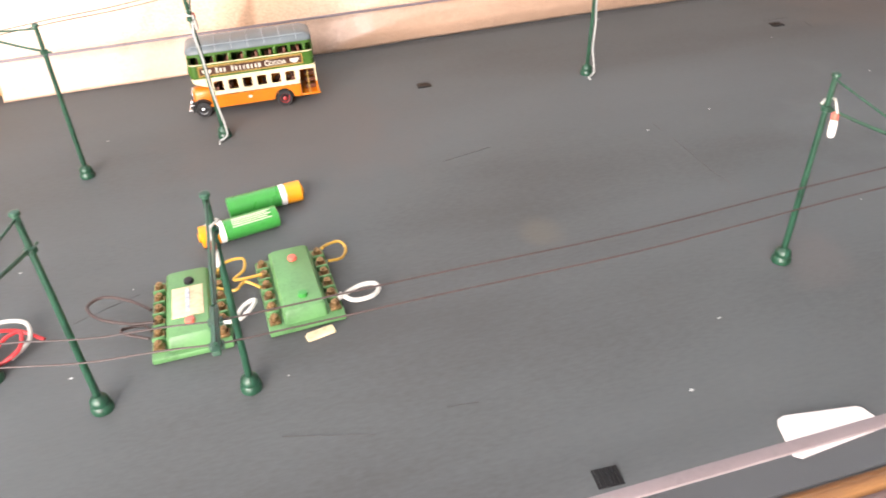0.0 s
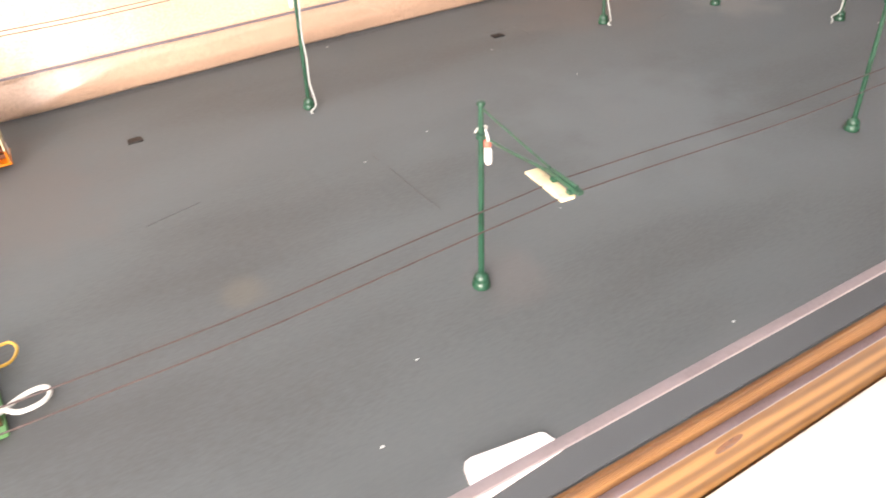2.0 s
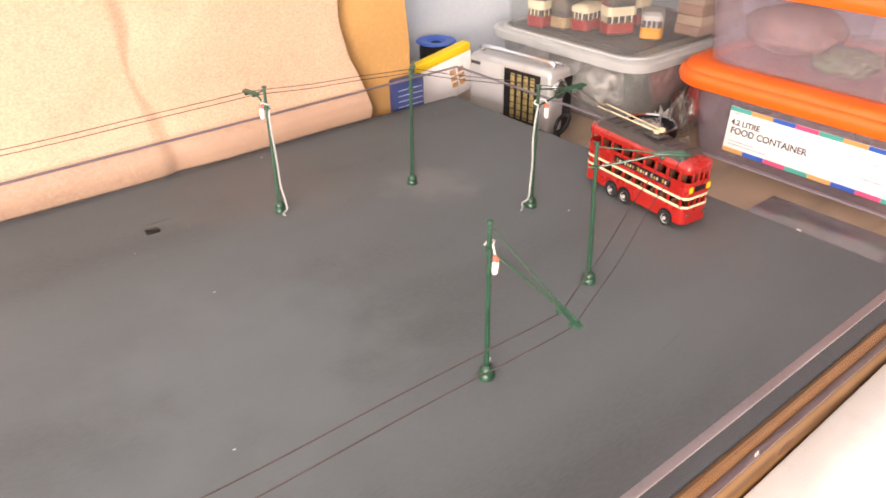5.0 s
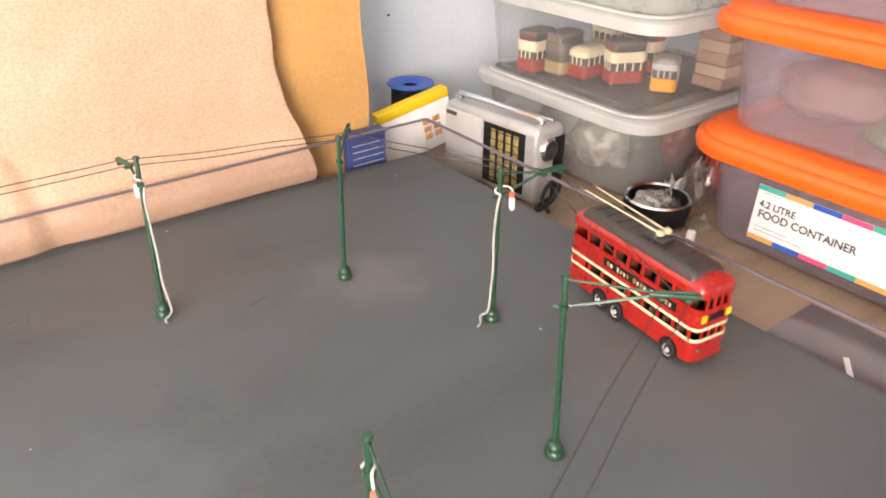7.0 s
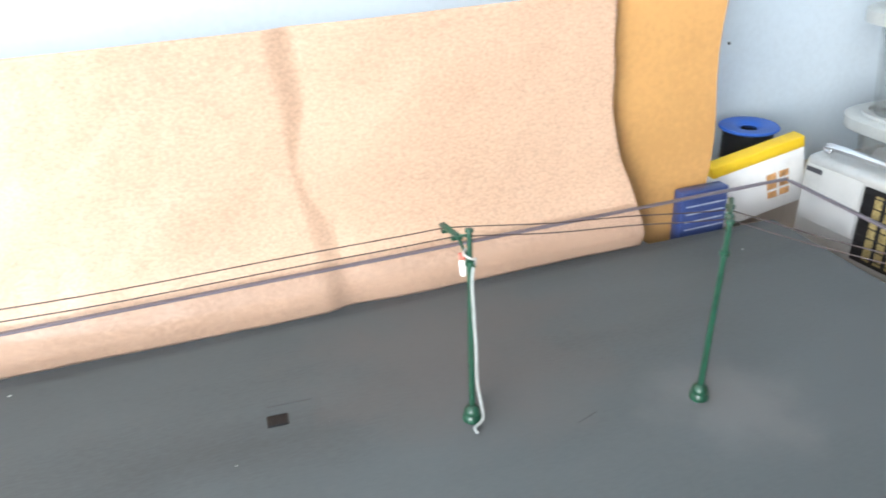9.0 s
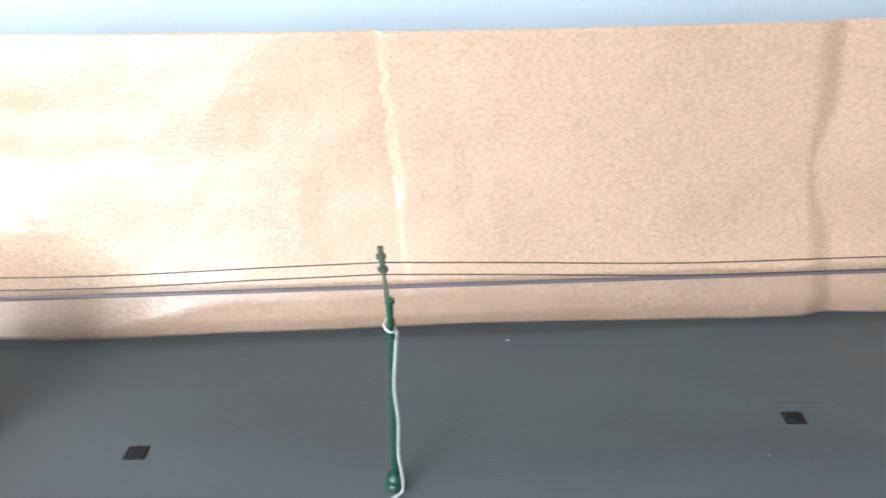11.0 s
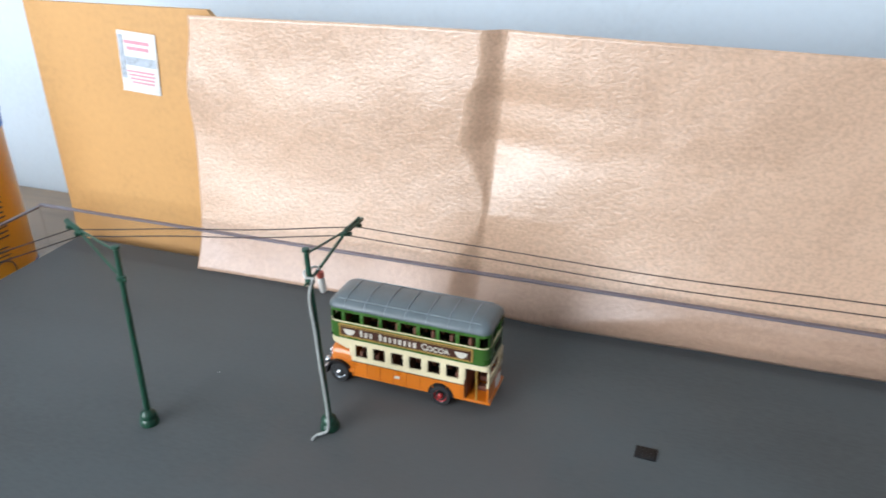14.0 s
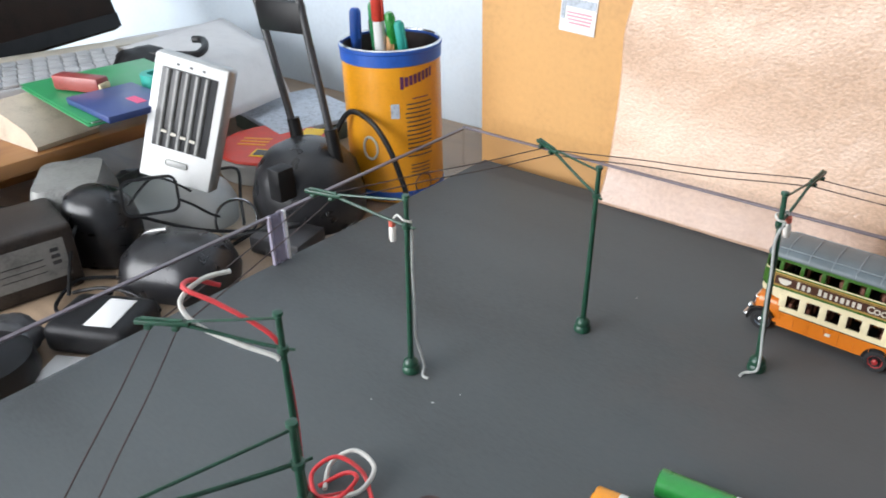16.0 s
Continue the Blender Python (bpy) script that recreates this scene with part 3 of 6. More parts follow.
def flakes(bm):
    rnd = random.Random(11)
    spots = [(0.069, 0.119), (0.363, 0.117), (-0.07, -0.32), (0.16, -0.245), (-0.11, -0.36), (0.075, -0.25), (-0.43, -0.135), (-0.438, -0.15), (-0.37, -0.19)]
    spots += [(rnd.uniform(-0.5, 0.6), rnd.uniform(-0.42, 0.12)) for _ in range(14)]
    for k, (x, y) in enumerate(spots):
        s = 0.0013 if k < 5 else rnd.uniform(0.0005, 0.0012)
        n, ph = 6, rnd.uniform(0, 6)
        o = [(x + s * rnd.uniform(0.5, 1.2) * math.cos(ph + 2 * math.pi * i / n), y + 0.55 * s * rnd.uniform(0.5, 1.2) * math.sin(ph + 2 * math.pi * i / n)) for i in range(n)]
        loft([(o, 0.0002), (o, 0.0005)])(bm)


single("paint_flakes", B(flakes), GREYLID, "pale flakes and crumbs scattered on the grey board", "debris", kind="stuff")


def scratches(bm):
    rnd = random.Random(4)
    for _ in range(7):
        x, y, a, n = rnd.uniform(-0.45, 0.55), rnd.uniform(-0.38, 0.06), rnd.uniform(-0.5, 0.5), rnd.uniform(0.01, 0.045)
        box((x, y, 0.0002), (n, 0.00032, 0.0003), rot=Matrix.Rotation(a, 3, "Z"))(bm)
    for x, y, n, a in ((0.226, 0.0490, 0.026, -0.06), (0.2435, 0.044, 0.009, 1.2), (0.2455, 0.026, 0.014, 1.45)):
        box((x, y, 0.0002), (n, 0.0003, 0.0003), rot=Matrix.Rotation(a, 3, "Z"))(bm)
    for x, y, n in ((0.009, -0.165, 0.058), (0.007, -0.115, 0.012), (0.011, -0.200, 0.010)):
        box((x, y, 0.0002), (0.0006, n, 0.0003), rot=Matrix.Rotation(0.01, 3, "Z"))(bm)


single("board_scratches", B(scratches), mat("scratch_dark", (0.066, 0.066, 0.068), 0.5, var=0.1, bump=0), "thin dark scratches in the painted board", "scratches", kind="stuff")

SLIP = [(-0.0215, 0.007), (-0.0195, 0.0100), (-0.016, 0.0108), (0.0175, 0.0056), (0.0195, 0.004), (0.0222, -0.0058), (0.0205, -0.0078), (-0.0225, -0.0112), (-0.0255, -0.009)]
slip = single("card_slip", B(loft([(SLIP, 0), ([(x * 0.99, y * 0.98) for x, y in SLIP], 0.0012)])), SLIPCARD,
              "white card slip lying on the board by the fence", "card slip", pose(-0.0645, -0.398, 0.0004))
chip = single("wood_chip", B(loft([(rrect(-0.008, 0.008, -0.003, 0.003, 0.0015), 0), (rrect(-0.0075, 0.0075, -0.0026, 0.0026, 0.0015), 0.0015)])), CREAMPLATE,
              "pale wood splinter beside the terminal block", "wood chip", pose(-0.271, -0.264, 0.0003, 0, 0, 12))


# ---- poles that carry the overhead wires ----
POLES = [  # base, end of the bracket arm, lean of the top, bulb, feed wire
    ((-0.309, -0.292), (-0.306, -0.379), (0.003, -0.002), True, ""),
    ((-0.0105, -0.288), (-0.0125, -0.3705), (0.0035, 0.0), True, ""),
    ((0.311, -0.289), (0.284, -0.381), (0.0, 0.0), True, "stub"),
    ((0.443, -0.257), (0.484, -0.298), (-0.002, 0.003), False, ""),
    ((0.498, -0.140), (0.546, -0.150), (-0.001, -0.003), True, "white"),
    ((0.445, -0.033), (0.472, -0.004), (0.0, -0.004), False, ""),
    ((0.320, -0.003), (0.321, 0.039), (0.005, 0.010), True, "white"),
    ((0.000, -0.003), (-0.004, 0.050), (0.003, -0.005), True, "white"),
    ((-0.310, -0.008), (-0.312, 0.051), (-0.005, 0.0), True, "white"),
    ((-0.410, -0.037), (-0.469, -0.006), (0.002, 0.001), False, ""),
    ((-0.467, -0.136), (-0.531, -0.147), (-0.002, 0.005), True, "white"),
    ((-0.435, -0.244), (-0.485, -0.278), (0.001, 0.0), False, "red"),
    ((-0.379, -0.283), (-0.405, -0.362), (0.0, 0.001), False, ""),
]
TOP = 0.1105


def pole(k, base, end, lean, bulb, feed):
    arm = Vector((end[0] - base[0] - 0.93 * lean[0], end[1] - base[1] - 0.93 * lean[1]))
    ax, n = math.atan2(arm.y, arm.x), arm.length
    tilt = Vector((0, 0, 1)).rotation_difference(Vector((*lean, TOP))).to_matrix().to_4x4()
    rnd = random.Random(k)
    extra = {"white": " and a white feed wire", "red": " and red and white wires", "stub": " and a white stub", "": ""}[feed]
    t = thing("wire_pole", "dark green wire pole" + (" with a bulb" if bulb else " with an arm") + extra, "pole",
              Matrix.Translation((*base, 0.0)) @ tilt @ Matrix.Rotation(ax, 4, "Z"), "overhead wire poles")
    part("foot", B(lathe([(0.0052, 0), (0.0054, 0.001), (0.0052, 0.003), (0.0044, 0.0042), (0.0046, 0.0058), (0.0042, 0.0075), (0.0030, 0.0088), (0.0022, 0.0095)], 20)), PGREEN, t)
    part("shaft", B(rod((0, 0, 0.009), (0, 0, TOP), 0.0018, 0.0014)), PGREEN, t)
    part("finial", B(lathe([(0.0016, TOP), (0.0023, TOP + 0.0006), (0.0021, TOP + 0.002), (0.0, TOP + 0.0028)], 12)), PGREEN, t)
    part("collar", B(lathe([(0.0018, 0.0925), (0.0026, 0.0930), (0.0026, 0.0952), (0.0018, 0.0957)], 14), rod((-0.0052, 0, 0.0941), (0, 0, 0.0941), 0.0007)), PGREEN, t)
    m = n - 0.022
    part("upper_stay", B(cable([(0, 0, TOP - 0.001), (m * 0.4, 0, TOP - 0.0028), (m, 0, 0.1052)], 0.00065)), PGREEN, t)
    part("lower_arm", B(cable([(0, 0, 0.0945), (m * 0.4, 0, 0.0975), (m + 0.002, 0, 0.1035)], 0.0009)), PGREEN, t)
    part("hanger", B(box((n - 0.011, 0, 0.104), (0.024, 0.003, 0.0022), 0.0006), box((n - 0.017, 0, 0.1022), (0.003, 0.005, 0.002), 0.0005), box((n - 0.005, 0, 0.1022), (0.003, 0.005, 0.002), 0.0005),
                     rod((n - 0.02, 0, 0.1055), (n - 0.002, 0, 0.1058), 0.0007)), PGREEN, t)
    if k == 1:
        part("plate", B(box((n - 0.0165, -0.0036, 0.1006), (0.028, 0.0070, 0.0016), 0.0004)), CREAMPLATE, t, "cream plastic plate tied under the arm")
    if bulb:
        b = part("bulb", B(lathe([(0.0, 0.0), (0.0014, 0.0005), (0.0020, 0.002), (0.0020, 0.0075), (0.0017, 0.0092), (0.0010, 0.0098)], 14)), BULB, t, "milky miniature bulb", at=pose(0.0095, -0.001, 0.0825, 0, rnd.uniform(-8, 8), 0))
        part("cap", B(lathe([(0.0015, 0.0094), (0.0019, 0.0098), (0.0019, 0.0128), (0.001, 0.0134)], 12)), SLEEVE, b, "red sleeve")
        part("lead", B(cable([(0.0095, -0.001, 0.0955), (0.006, -0.0005, 0.0995), (0.0005, 0.0028, 0.0990), (-0.0028, 0.0005, 0.0975), (-0.001, -0.0026, 0.0965)], 0.0006)), WIREWHITE, t, "white lead wound round the shaft")
    if feed == "white":
        j = [rnd.uniform(-0.0012, 0.0012) for _ in range(8)]
        s = -1 if k in (4,) else 1
        part("feed_wire", B(cable([(-0.001, -0.0026, 0.0965), (-0.0024, -0.0008 + j[0], 0.085), (-0.0026 + 0.3 * j[1], -0.0006, 0.065), (-0.0026, -0.001 + j[2], 0.045), (-0.0030 + 0.3 * j[3], -0.0016, 0.025),
                                   (-0.0055, -0.003, 0.011), (-0.0075, -0.0025 * s, 0.004), (-0.0095, 0.001 + 0.002 * s, 0.0014), (-0.0135, 0.004 * s, 0.0010)], 0.00085)), FEEDWIRE, t, "white insulated wire")
    if feed == "stub":
        part("feed_wire", B(cable([(-0.002, 0.003, 0.012), (-0.005, 0.004, 0.007), (-0.0075, 0.004, 0.0012)], 0.0009)), WIREWHITE, t, "white insulated wire")
    if feed == "red":
        part("feed_wire", B(cable([(0.034, -0.024, 0.108), (0.043, -0.018, 0.114), (0.042, -0.008, 0.116), (0.028, -0.006, 0.111), (0.012, -0.004, 0.103), (0.003, -0.003, 0.095), (0.0005, -0.003, 0.08), (0, -0.0032, 0.05), (0.0004, -0.0034, 0.015), (-0.004, -0.005, 0.003), (-0.02, -0.012, 0.0012)], 0.0011)), WIRERED, t, "red insulated wire")
        part("feed_wire", B(cable([(0.030, -0.028, 0.113), (0.040, -0.020, 0.113), (0.045, -0.008, 0.109), (0.036, -0.002, 0.102), (0.018, 0.001, 0.096), (0.004, 0.002, 0.092), (0.0012, 0.0022, 0.090)], 0.0011)), WIREWHITE, t, "white insulated wire")
    return t


for k, row in enumerate(POLES):
    pole(k, *row)


def overhead(off, label):
    ends = []
    for base, end, *_ in POLES:
        d = (Vector(end) - Vector(base)).normalized()
        ends.append(Vector(end) - d * off)
    def go(bm):
        n, pts = len(ends), []
        for i in range(n):
            a, b = ends[i], ends[(i + 1) % n]
            sag = 0.0022 if (b - a).length > 0.2 else 0.0008
            for s in range(16):
                u = s / 16
                p = a.lerp(b, u)
                w = 0.0007 * math.sin(u * 9 + i) * math.sin(math.pi * u)
                pts.append((p.x, p.y + w, 0.1012 - sag * 4 * u * (1 - u) + 0.5 * w))
        pts.append(pts[0])
        sweep(bm, pts, [0.00034] * len(pts), 6)
    return single("overhead_wire", B(go), WIREBROWN, label, "wire", group="overhead wires")


overhead(0.005, "thin copper trolleybus wire strung round the loop, outer one")
overhead(0.017, "thin copper trolleybus wire strung round the loop, inner one")
coil = single("wire_coil", B(cable([(0, 0, 0.0012), (0.012, 0.006, 0.006), (0.02, 0.0, 0.010), (0.014, -0.010, 0.007), (0.002, -0.008, 0.004), (-0.004, 0.004, 0.006), (0.006, 0.012, 0.01), (0.02, 0.008, 0.006), (0.028, -0.004, 0.0014)], 0.0011)), WIRERED,
              "loose coil of red wire on the board", "wire coil", pose(-0.440, -0.232, 0.0002, 0, 0, 30))
single("wire_coil", B(cable([(-0.006, 0.002, 0.0012), (0.004, 0.012, 0.004), (0.016, 0.008, 0.008), (0.018, -0.006, 0.006), (0.006, -0.012, 0.0035), (-0.006, -0.006, 0.0014)], 0.0012)), WIREWHITE,
       "loose coil of white wire on the board", "wire coil", pose(-0.433, -0.226, 0.0006, 0, 0, 80))


# ---- model buses ----
def wheel(parent, x, side, w, rim_mat, rim_label, r=0.0067, y=0.0128):
    m = pose(x, side * y, r, -90 * side, 0, 0)
    wh = part("wheel", B(lathe([(r * 0.60, -0.0018), (r * 0.92, -0.0018), (r, -0.0008), (r, 0.0016), (r * 0.92, 0.0026), (r * 0.62, 0.0026), (r * 0.60, 0.0018)], 28)), RUBBER, parent, "black rubber tyre", at=m)
    part("rim", B(lathe([(r * 0.60, -0.0016), (r * 0.60, 0.0022), (r * 0.46, 0.0014), (r * 0.40, 0.0010), (r * 0.26, 0.0016), (r * 0.24, 0.0030), (r * 0.14, 0.0034), (0, 0.0035)], 24)), rim_mat, wh, rim_label)


def letters(parent, x0, x1, z, h, y, mats, seed, words, share_at=None):
    """Lettering stood in for by plain upright bars, word by word."""
    rnd = random.Random(seed)
    total = sum(words) + len(words) - 1
    step = (x1 - x0) / total
    x = x0 + step / 2
    for wi, w in enumerate(words):
        for i in range(w):
            hh = h if i == 0 else h * 0.78
            part("letter_bar", B(box((x, y, z - (h - hh) / 2), (abs(step) * rnd.uniform(0.42, 0.70), 0.0002, hh), 0)), mats[(wi + i) % len(mats)], parent)
            x += step
        x += step


RIBGREY = mat("rib_grey", (0.20, 0.23, 0.245), 0.4, var=0.05, bump=0)


def lettering(parent, text, size, at, material, bold=0.00012):
    cu = bpy.data.curves.new("lettering", "FONT")
    cu.body, cu.size, cu.extrude, cu.offset = text, size, 0.0001, bold
    cu.materials.append(material)
    ob = new("lettering", cu)
    ob.parent, ob.matrix_basis = parent, at
    return ob


def green_bus(m):
    t = thing("model_bus", "green, cream and orange double-decker model bus with a grey roof", "model bus", m)
    W, X0, X1 = 0.0155, -0.0640, 0.0385
    up = rrect(X0, X1, -W, W, 0.005)
    th = 0.0011
    # lower saloon: open rear platform on the near side, half cab at the front
    XF = 0.0245
    right_rear = [(X0 + 0.005 - 0.005 * math.cos(radians(a)), -W + 0.005 - 0.005 * math.sin(radians(a))) for a in (90, 72, 54, 36, 18, 0)]
    shell = [(X0, W - 0.001)] + right_rear[::-1] + [(0.0382, -W), (0.0382, -0.001), (XF, -0.001), (XF, W), (-0.049, W)]
    part("skirt", B(band(shell, th, 0.0068, 0.0172, False), box((-0.02, 0, 0.0074), (0.088, 0.0285, 0.0012), 0.0003), box((-0.057, 0.0005, 0.0070), (0.0165, 0.0288, 0.0016), 0.0004)), BORANGE, t, "orange lower panels")
    line = part("waist_line", B(band([(x, y * 1.008) for x, y in shell], 0.0006, 0.0170, 0.0175, False)), BLACK, t, "thin black line")
    part("waist_panel", B(band(shell, th, 0.0172, 0.0207, False)), BCREAM, t, "cream waist panels")
    top = [(X0, W - 0.001)] + right_rear[::-1] + [(0.0382, -W), (0.0382, -0.001), (XF, -0.001), (XF, W), (X0 + 0.001, W)]
    part("cantrail", B(band(top, th, 0.0289, 0.0322, False)), BCREAM, t, "cream panel above the saloon windows")
    part("canopy", B(loft([(rrect(XF - 0.002, XF + 0.005, 0.0005, W - 0.0004, 0.002), 0.0252), (rrect(XF - 0.002, X1 - 0.0012, -0.0005, W - 0.0002, 0.002), 0.0286), (rrect(XF - 0.002, X1, -0.0005, W, 0.004), 0.0298), (rrect(XF - 0.002, X1, -0.0005, W, 0.004), 0.0323)])), BCREAM, t, "cream canopy over the bonnet")
    xs = [-0.0505 + 0.0105 * k for k in range(8)]
    for k, x in enumerate(xs):
        w = 0.0036 if k not in (0,) else 0.012
        part("pillar", B(box((x + (0.0 if k else -0.0045), -W + th / 2, 0.0248), (w, th, 0.0083), 0.0002)), BCREAM, t)
    part("pillar", B(box((0.0370, -W + th / 2, 0.0248), (0.0024, th, 0.0083), 0.0002)), BCREAM, t)
    part("pillar", B(prism([(0.0285, 0.0207), (0.031, 0.0207), (0.0365, 0.0289), (0.034, 0.0289)], -W, -W + th)), BCREAM, t, "raked cab pillar")
    for k in range(7):
        part("pillar", B(box((-0.0478 + 0.0119 * k, W - th / 2, 0.0248), (0.0042, th, 0.0083), 0.0002)), BCREAM, t)
    part("rear_panel", B(box((X0 + th / 2, 0.0, 0.0195), (th, 0.027, 0.005), 0.0002), box((X0 + th / 2, -0.0105, 0.0250), (th, 0.0075, 0.0085), 0.0002), box((X0 + th / 2, 0.012, 0.0250), (th, 0.004, 0.0085), 0.0002)), BCREAM, t, "cream rear panel round the back window")
    part("bulkhead", B(box((XF, 0.0072, 0.0248), (th, 0.0148, 0.0085), 0.0002)), BCREAM, t)
    part("bulkhead", B(box((-0.0495, 0, 0.0190), (th, 0.0288, 0.0232), 0.0002)), SEAT, t, "dark brown platform bulkhead")
    for k in range(5):
        part("stair", B(box((-0.0585, -0.0115 + 0.0036 * k, 0.0095 + 0.0042 * (4 - k)), (0.0085, 0.0036, 0.0030), 0.0003)), SEAT, t)
    part("interior", B(box((-0.013, 0, 0.0095), (0.072, 0.026, 0.003)), box((-0.012, 0, 0.0334), (0.1, 0.0286, 0.0012))), BLACK, t, "dark interior floors")
    for k in range(7):
        part("seat", B(box((-0.044 + 0.0105 * k, -0.0085, 0.0172), (0.0022, 0.0095, 0.012), 0.0006), box((-0.0415 + 0.0105 * k, -0.0085, 0.0135), (0.005, 0.0095, 0.004), 0.0006)), SEAT, t)
        part("seat", B(box((-0.044 + 0.0105 * k, 0.0085, 0.0172), (0.0022, 0.0095, 0.012), 0.0006), box((-0.0415 + 0.0105 * k, 0.0085, 0.0135), (0.005, 0.0095, 0.004), 0.0006)), SEAT, t)
    # upper deck
    part("upper_body", B(band(up, th, 0.0322, 0.0438)), BGREEN, t, "green upper deck panels")
    part("beading", B(band([(x * 1.002, y * 1.016) for x, y in up], 0.0005, 0.0432, 0.0439)), BCREAM, t, "cream moulding")
    part("upper_rail", B(band(up, th, 0.0500, 0.0524)), BGREEN, t)
    ux = [-0.057 + 0.0122 * k for k in range(8)]
    for s in (-1, 1):
        for k, x in enumerate(ux):
            part("pillar", B(box((x, s * (W - th / 2), 0.0469), (0.0024, th, 0.0064), 0.0002)), BGREEN, t)
    part("upper_front", B(band(rrect(0.026, 0.0393, -W * 1.0, W * 1.0, 0.005), 0.0012, 0.0330, 0.0425)), BGREEN, t, "green front panel")
    for x in (X0 + th / 2, X1 - th / 2):
        for y in (-0.0105, 0.0105, 0.0 if x > 0 else 0.0105):
            part("pillar", B(box((x, y, 0.0469), (th, 0.0035 if x > 0 else 0.007, 0.0064), 0.0002)), BGREEN, t)
    for k in range(8):
        for s in (-1, 1):
            part("seat", B(box((-0.052 + 0.0115 * k, s * 0.0088, 0.0408), (0.0022, 0.0100, 0.0135), 0.0006), box((-0.0495 + 0.0115 * k, s * 0.0088, 0.0365), (0.005, 0.010, 0.004), 0.0006)), SEAT, t)
    # roof with cross ribs
    secs = []
    for z, inset, r in ((0.0522, -0.0006, 0.0055), (0.0530, -0.0008, 0.0057), (0.0545, -0.0002, 0.0055), (0.0560, 0.0014, 0.0052), (0.0573, 0.0042, 0.0048), (0.0581, 0.0080, 0.0040), (0.0584, 0.0118, 0.003)):
        secs.append((rrect(X0 + inset * 0.8, X1 - inset * 0.8, -W + inset, W - inset, r), z))
    roof = part("roof", B(loft(secs)), BROOF, t, "blue-grey domed roof")
    for k in range(7):
        x = -0.052 + 0.0132 * k
        part("rib", B(cable([(x, -W - 0.0003, 0.0532), (x, -W + 0.0006, 0.0552), (x, -0.0118, 0.0572), (x, -0.006, 0.0582), (x, 0, 0.0586), (x, 0.006, 0.0582), (x, 0.0118, 0.0572), (x, W - 0.0006, 0.0552), (x, W + 0.0003, 0.0532)], 0.00042, 6, 4)), RIBGREY, roof)
        if k in (2, 5):
            part("seam", B(cable([(X0 + 0.006, (-1 if k == 2 else 1) * 0.0122, 0.0571), (-0.012, (-1 if k == 2 else 1) * 0.0122, 0.0572), (X1 - 0.006, (-1 if k == 2 else 1) * 0.0122, 0.0571)], 0.00032, 6, 4)), RIBGREY, roof)
    # advert boards
    for s in (-1, 1):
        ad = part("advert_board", B(box((-0.0115, s * (W + 0.0003), 0.0381), (0.086, 0.0006, 0.0084))), GOLD, t, "brown advert board with a gold border")
        part("panel", B(box((-0.0115, s * (W + 0.0007), 0.0381), (0.0838, 0.0004, 0.0068))), ADBROWN, ad)
        f = -s  # lettering runs towards the bus's front on one side and away from it on the other
        mid = -0.0115
        letters(ad, mid - f * 0.0295, mid + f * 0.0085, 0.0382, 0.0042, s * (W + 0.0010), (LETTER,), 3, (3, 8))
        lettering(ad, "C", 0.0058, pose(mid + f * 0.0110, s * (W + 0.0010), 0.0361, 90, 0, 0 if s < 0 else 180), LETTER)
        lettering(ad, "OCOA", 0.0046, pose(mid + f * 0.0147, s * (W + 0.0010), 0.0361, 90, 0, 0 if s < 0 else 180), LETTER)
        for k in (-1, 1):
            part("rule", B(box((mid, s * (W + 0.0010), 0.0381 + k * 0.0030), (0.0825, 0.0002, 0.0003))), GOLD, ad)
        for x in (-0.0475, 0.0245):
            part("cup", B(prism([(x + px, 0.0384 + pz) for px, pz in arc(0, 0.001, 0.0038, 180, 360, 10)], s * (W + 0.0008), s * (W + 0.0011))), LETTER, ad, "cream cup shape")
    # bonnet, radiator, cab and wings
    part("bonnet", B(loft([(rrect(XF - 0.001, 0.0400, 0.0008, 0.0138, 0.002), 0.0075), (rrect(XF - 0.001, 0.0400, 0.0010, 0.0138, 0.002), 0.0190), (rrect(XF - 0.001, 0.0396, 0.0022, 0.0124, 0.002), 0.0222), (rrect(XF - 0.001, 0.0392, 0.0042, 0.0104, 0.002), 0.0232)])), BORANGE, t, "orange bonnet")
    part("louvre", B(*[box((0.0275 + 0.0018 * k, 0.0138, 0.0150), (0.0009, 0.0006, 0.0042), 0.0002) for k in range(5)]), BORANGE, t)
    part("cab_panel", B(loft([(rrect(XF, 0.0386, -W, -0.0005, 0.002), 0.0075), (rrect(XF, 0.0386, -W, -0.0005, 0.002), 0.0172)])), BORANGE, t)
    rad = part("radiator", B(box((0.0408, 0.0064, 0.0135), (0.0022, 0.0100, 0.0135), 0.0014, seg=3)), CHROME, t, "chrome radiator shell")
    part("grille", B(box((0.0420, 0.0064, 0.0133), (0.0006, 0.0074, 0.0105), 0.0002)), BLACK, rad, "black radiator grille")
    for y in (-0.0125, 0.0135):
        part("headlight", B(lathe([(0.0, 0.0), (0.0012, 0.0006), (0.0021, 0.002), (0.0023, 0.003), (0.0021, 0.0034), (0, 0.0037)], 14)), CHROME, t, "chrome headlamp", at=pose(0.0397, y, 0.0135, 0, 90, 0))
    part("dumb_iron", B(rod((0.036, 0.010, 0.006), (0.0458, 0.011, 0.0052), 0.0010), rod((0.036, 0.002, 0.006), (0.0458, 0.001, 0.0052), 0.0010), box((0.0460, 0.006, 0.0054), (0.0012, 0.014, 0.0022), 0.0004)), CHROME, t, "chrome front tow bar")
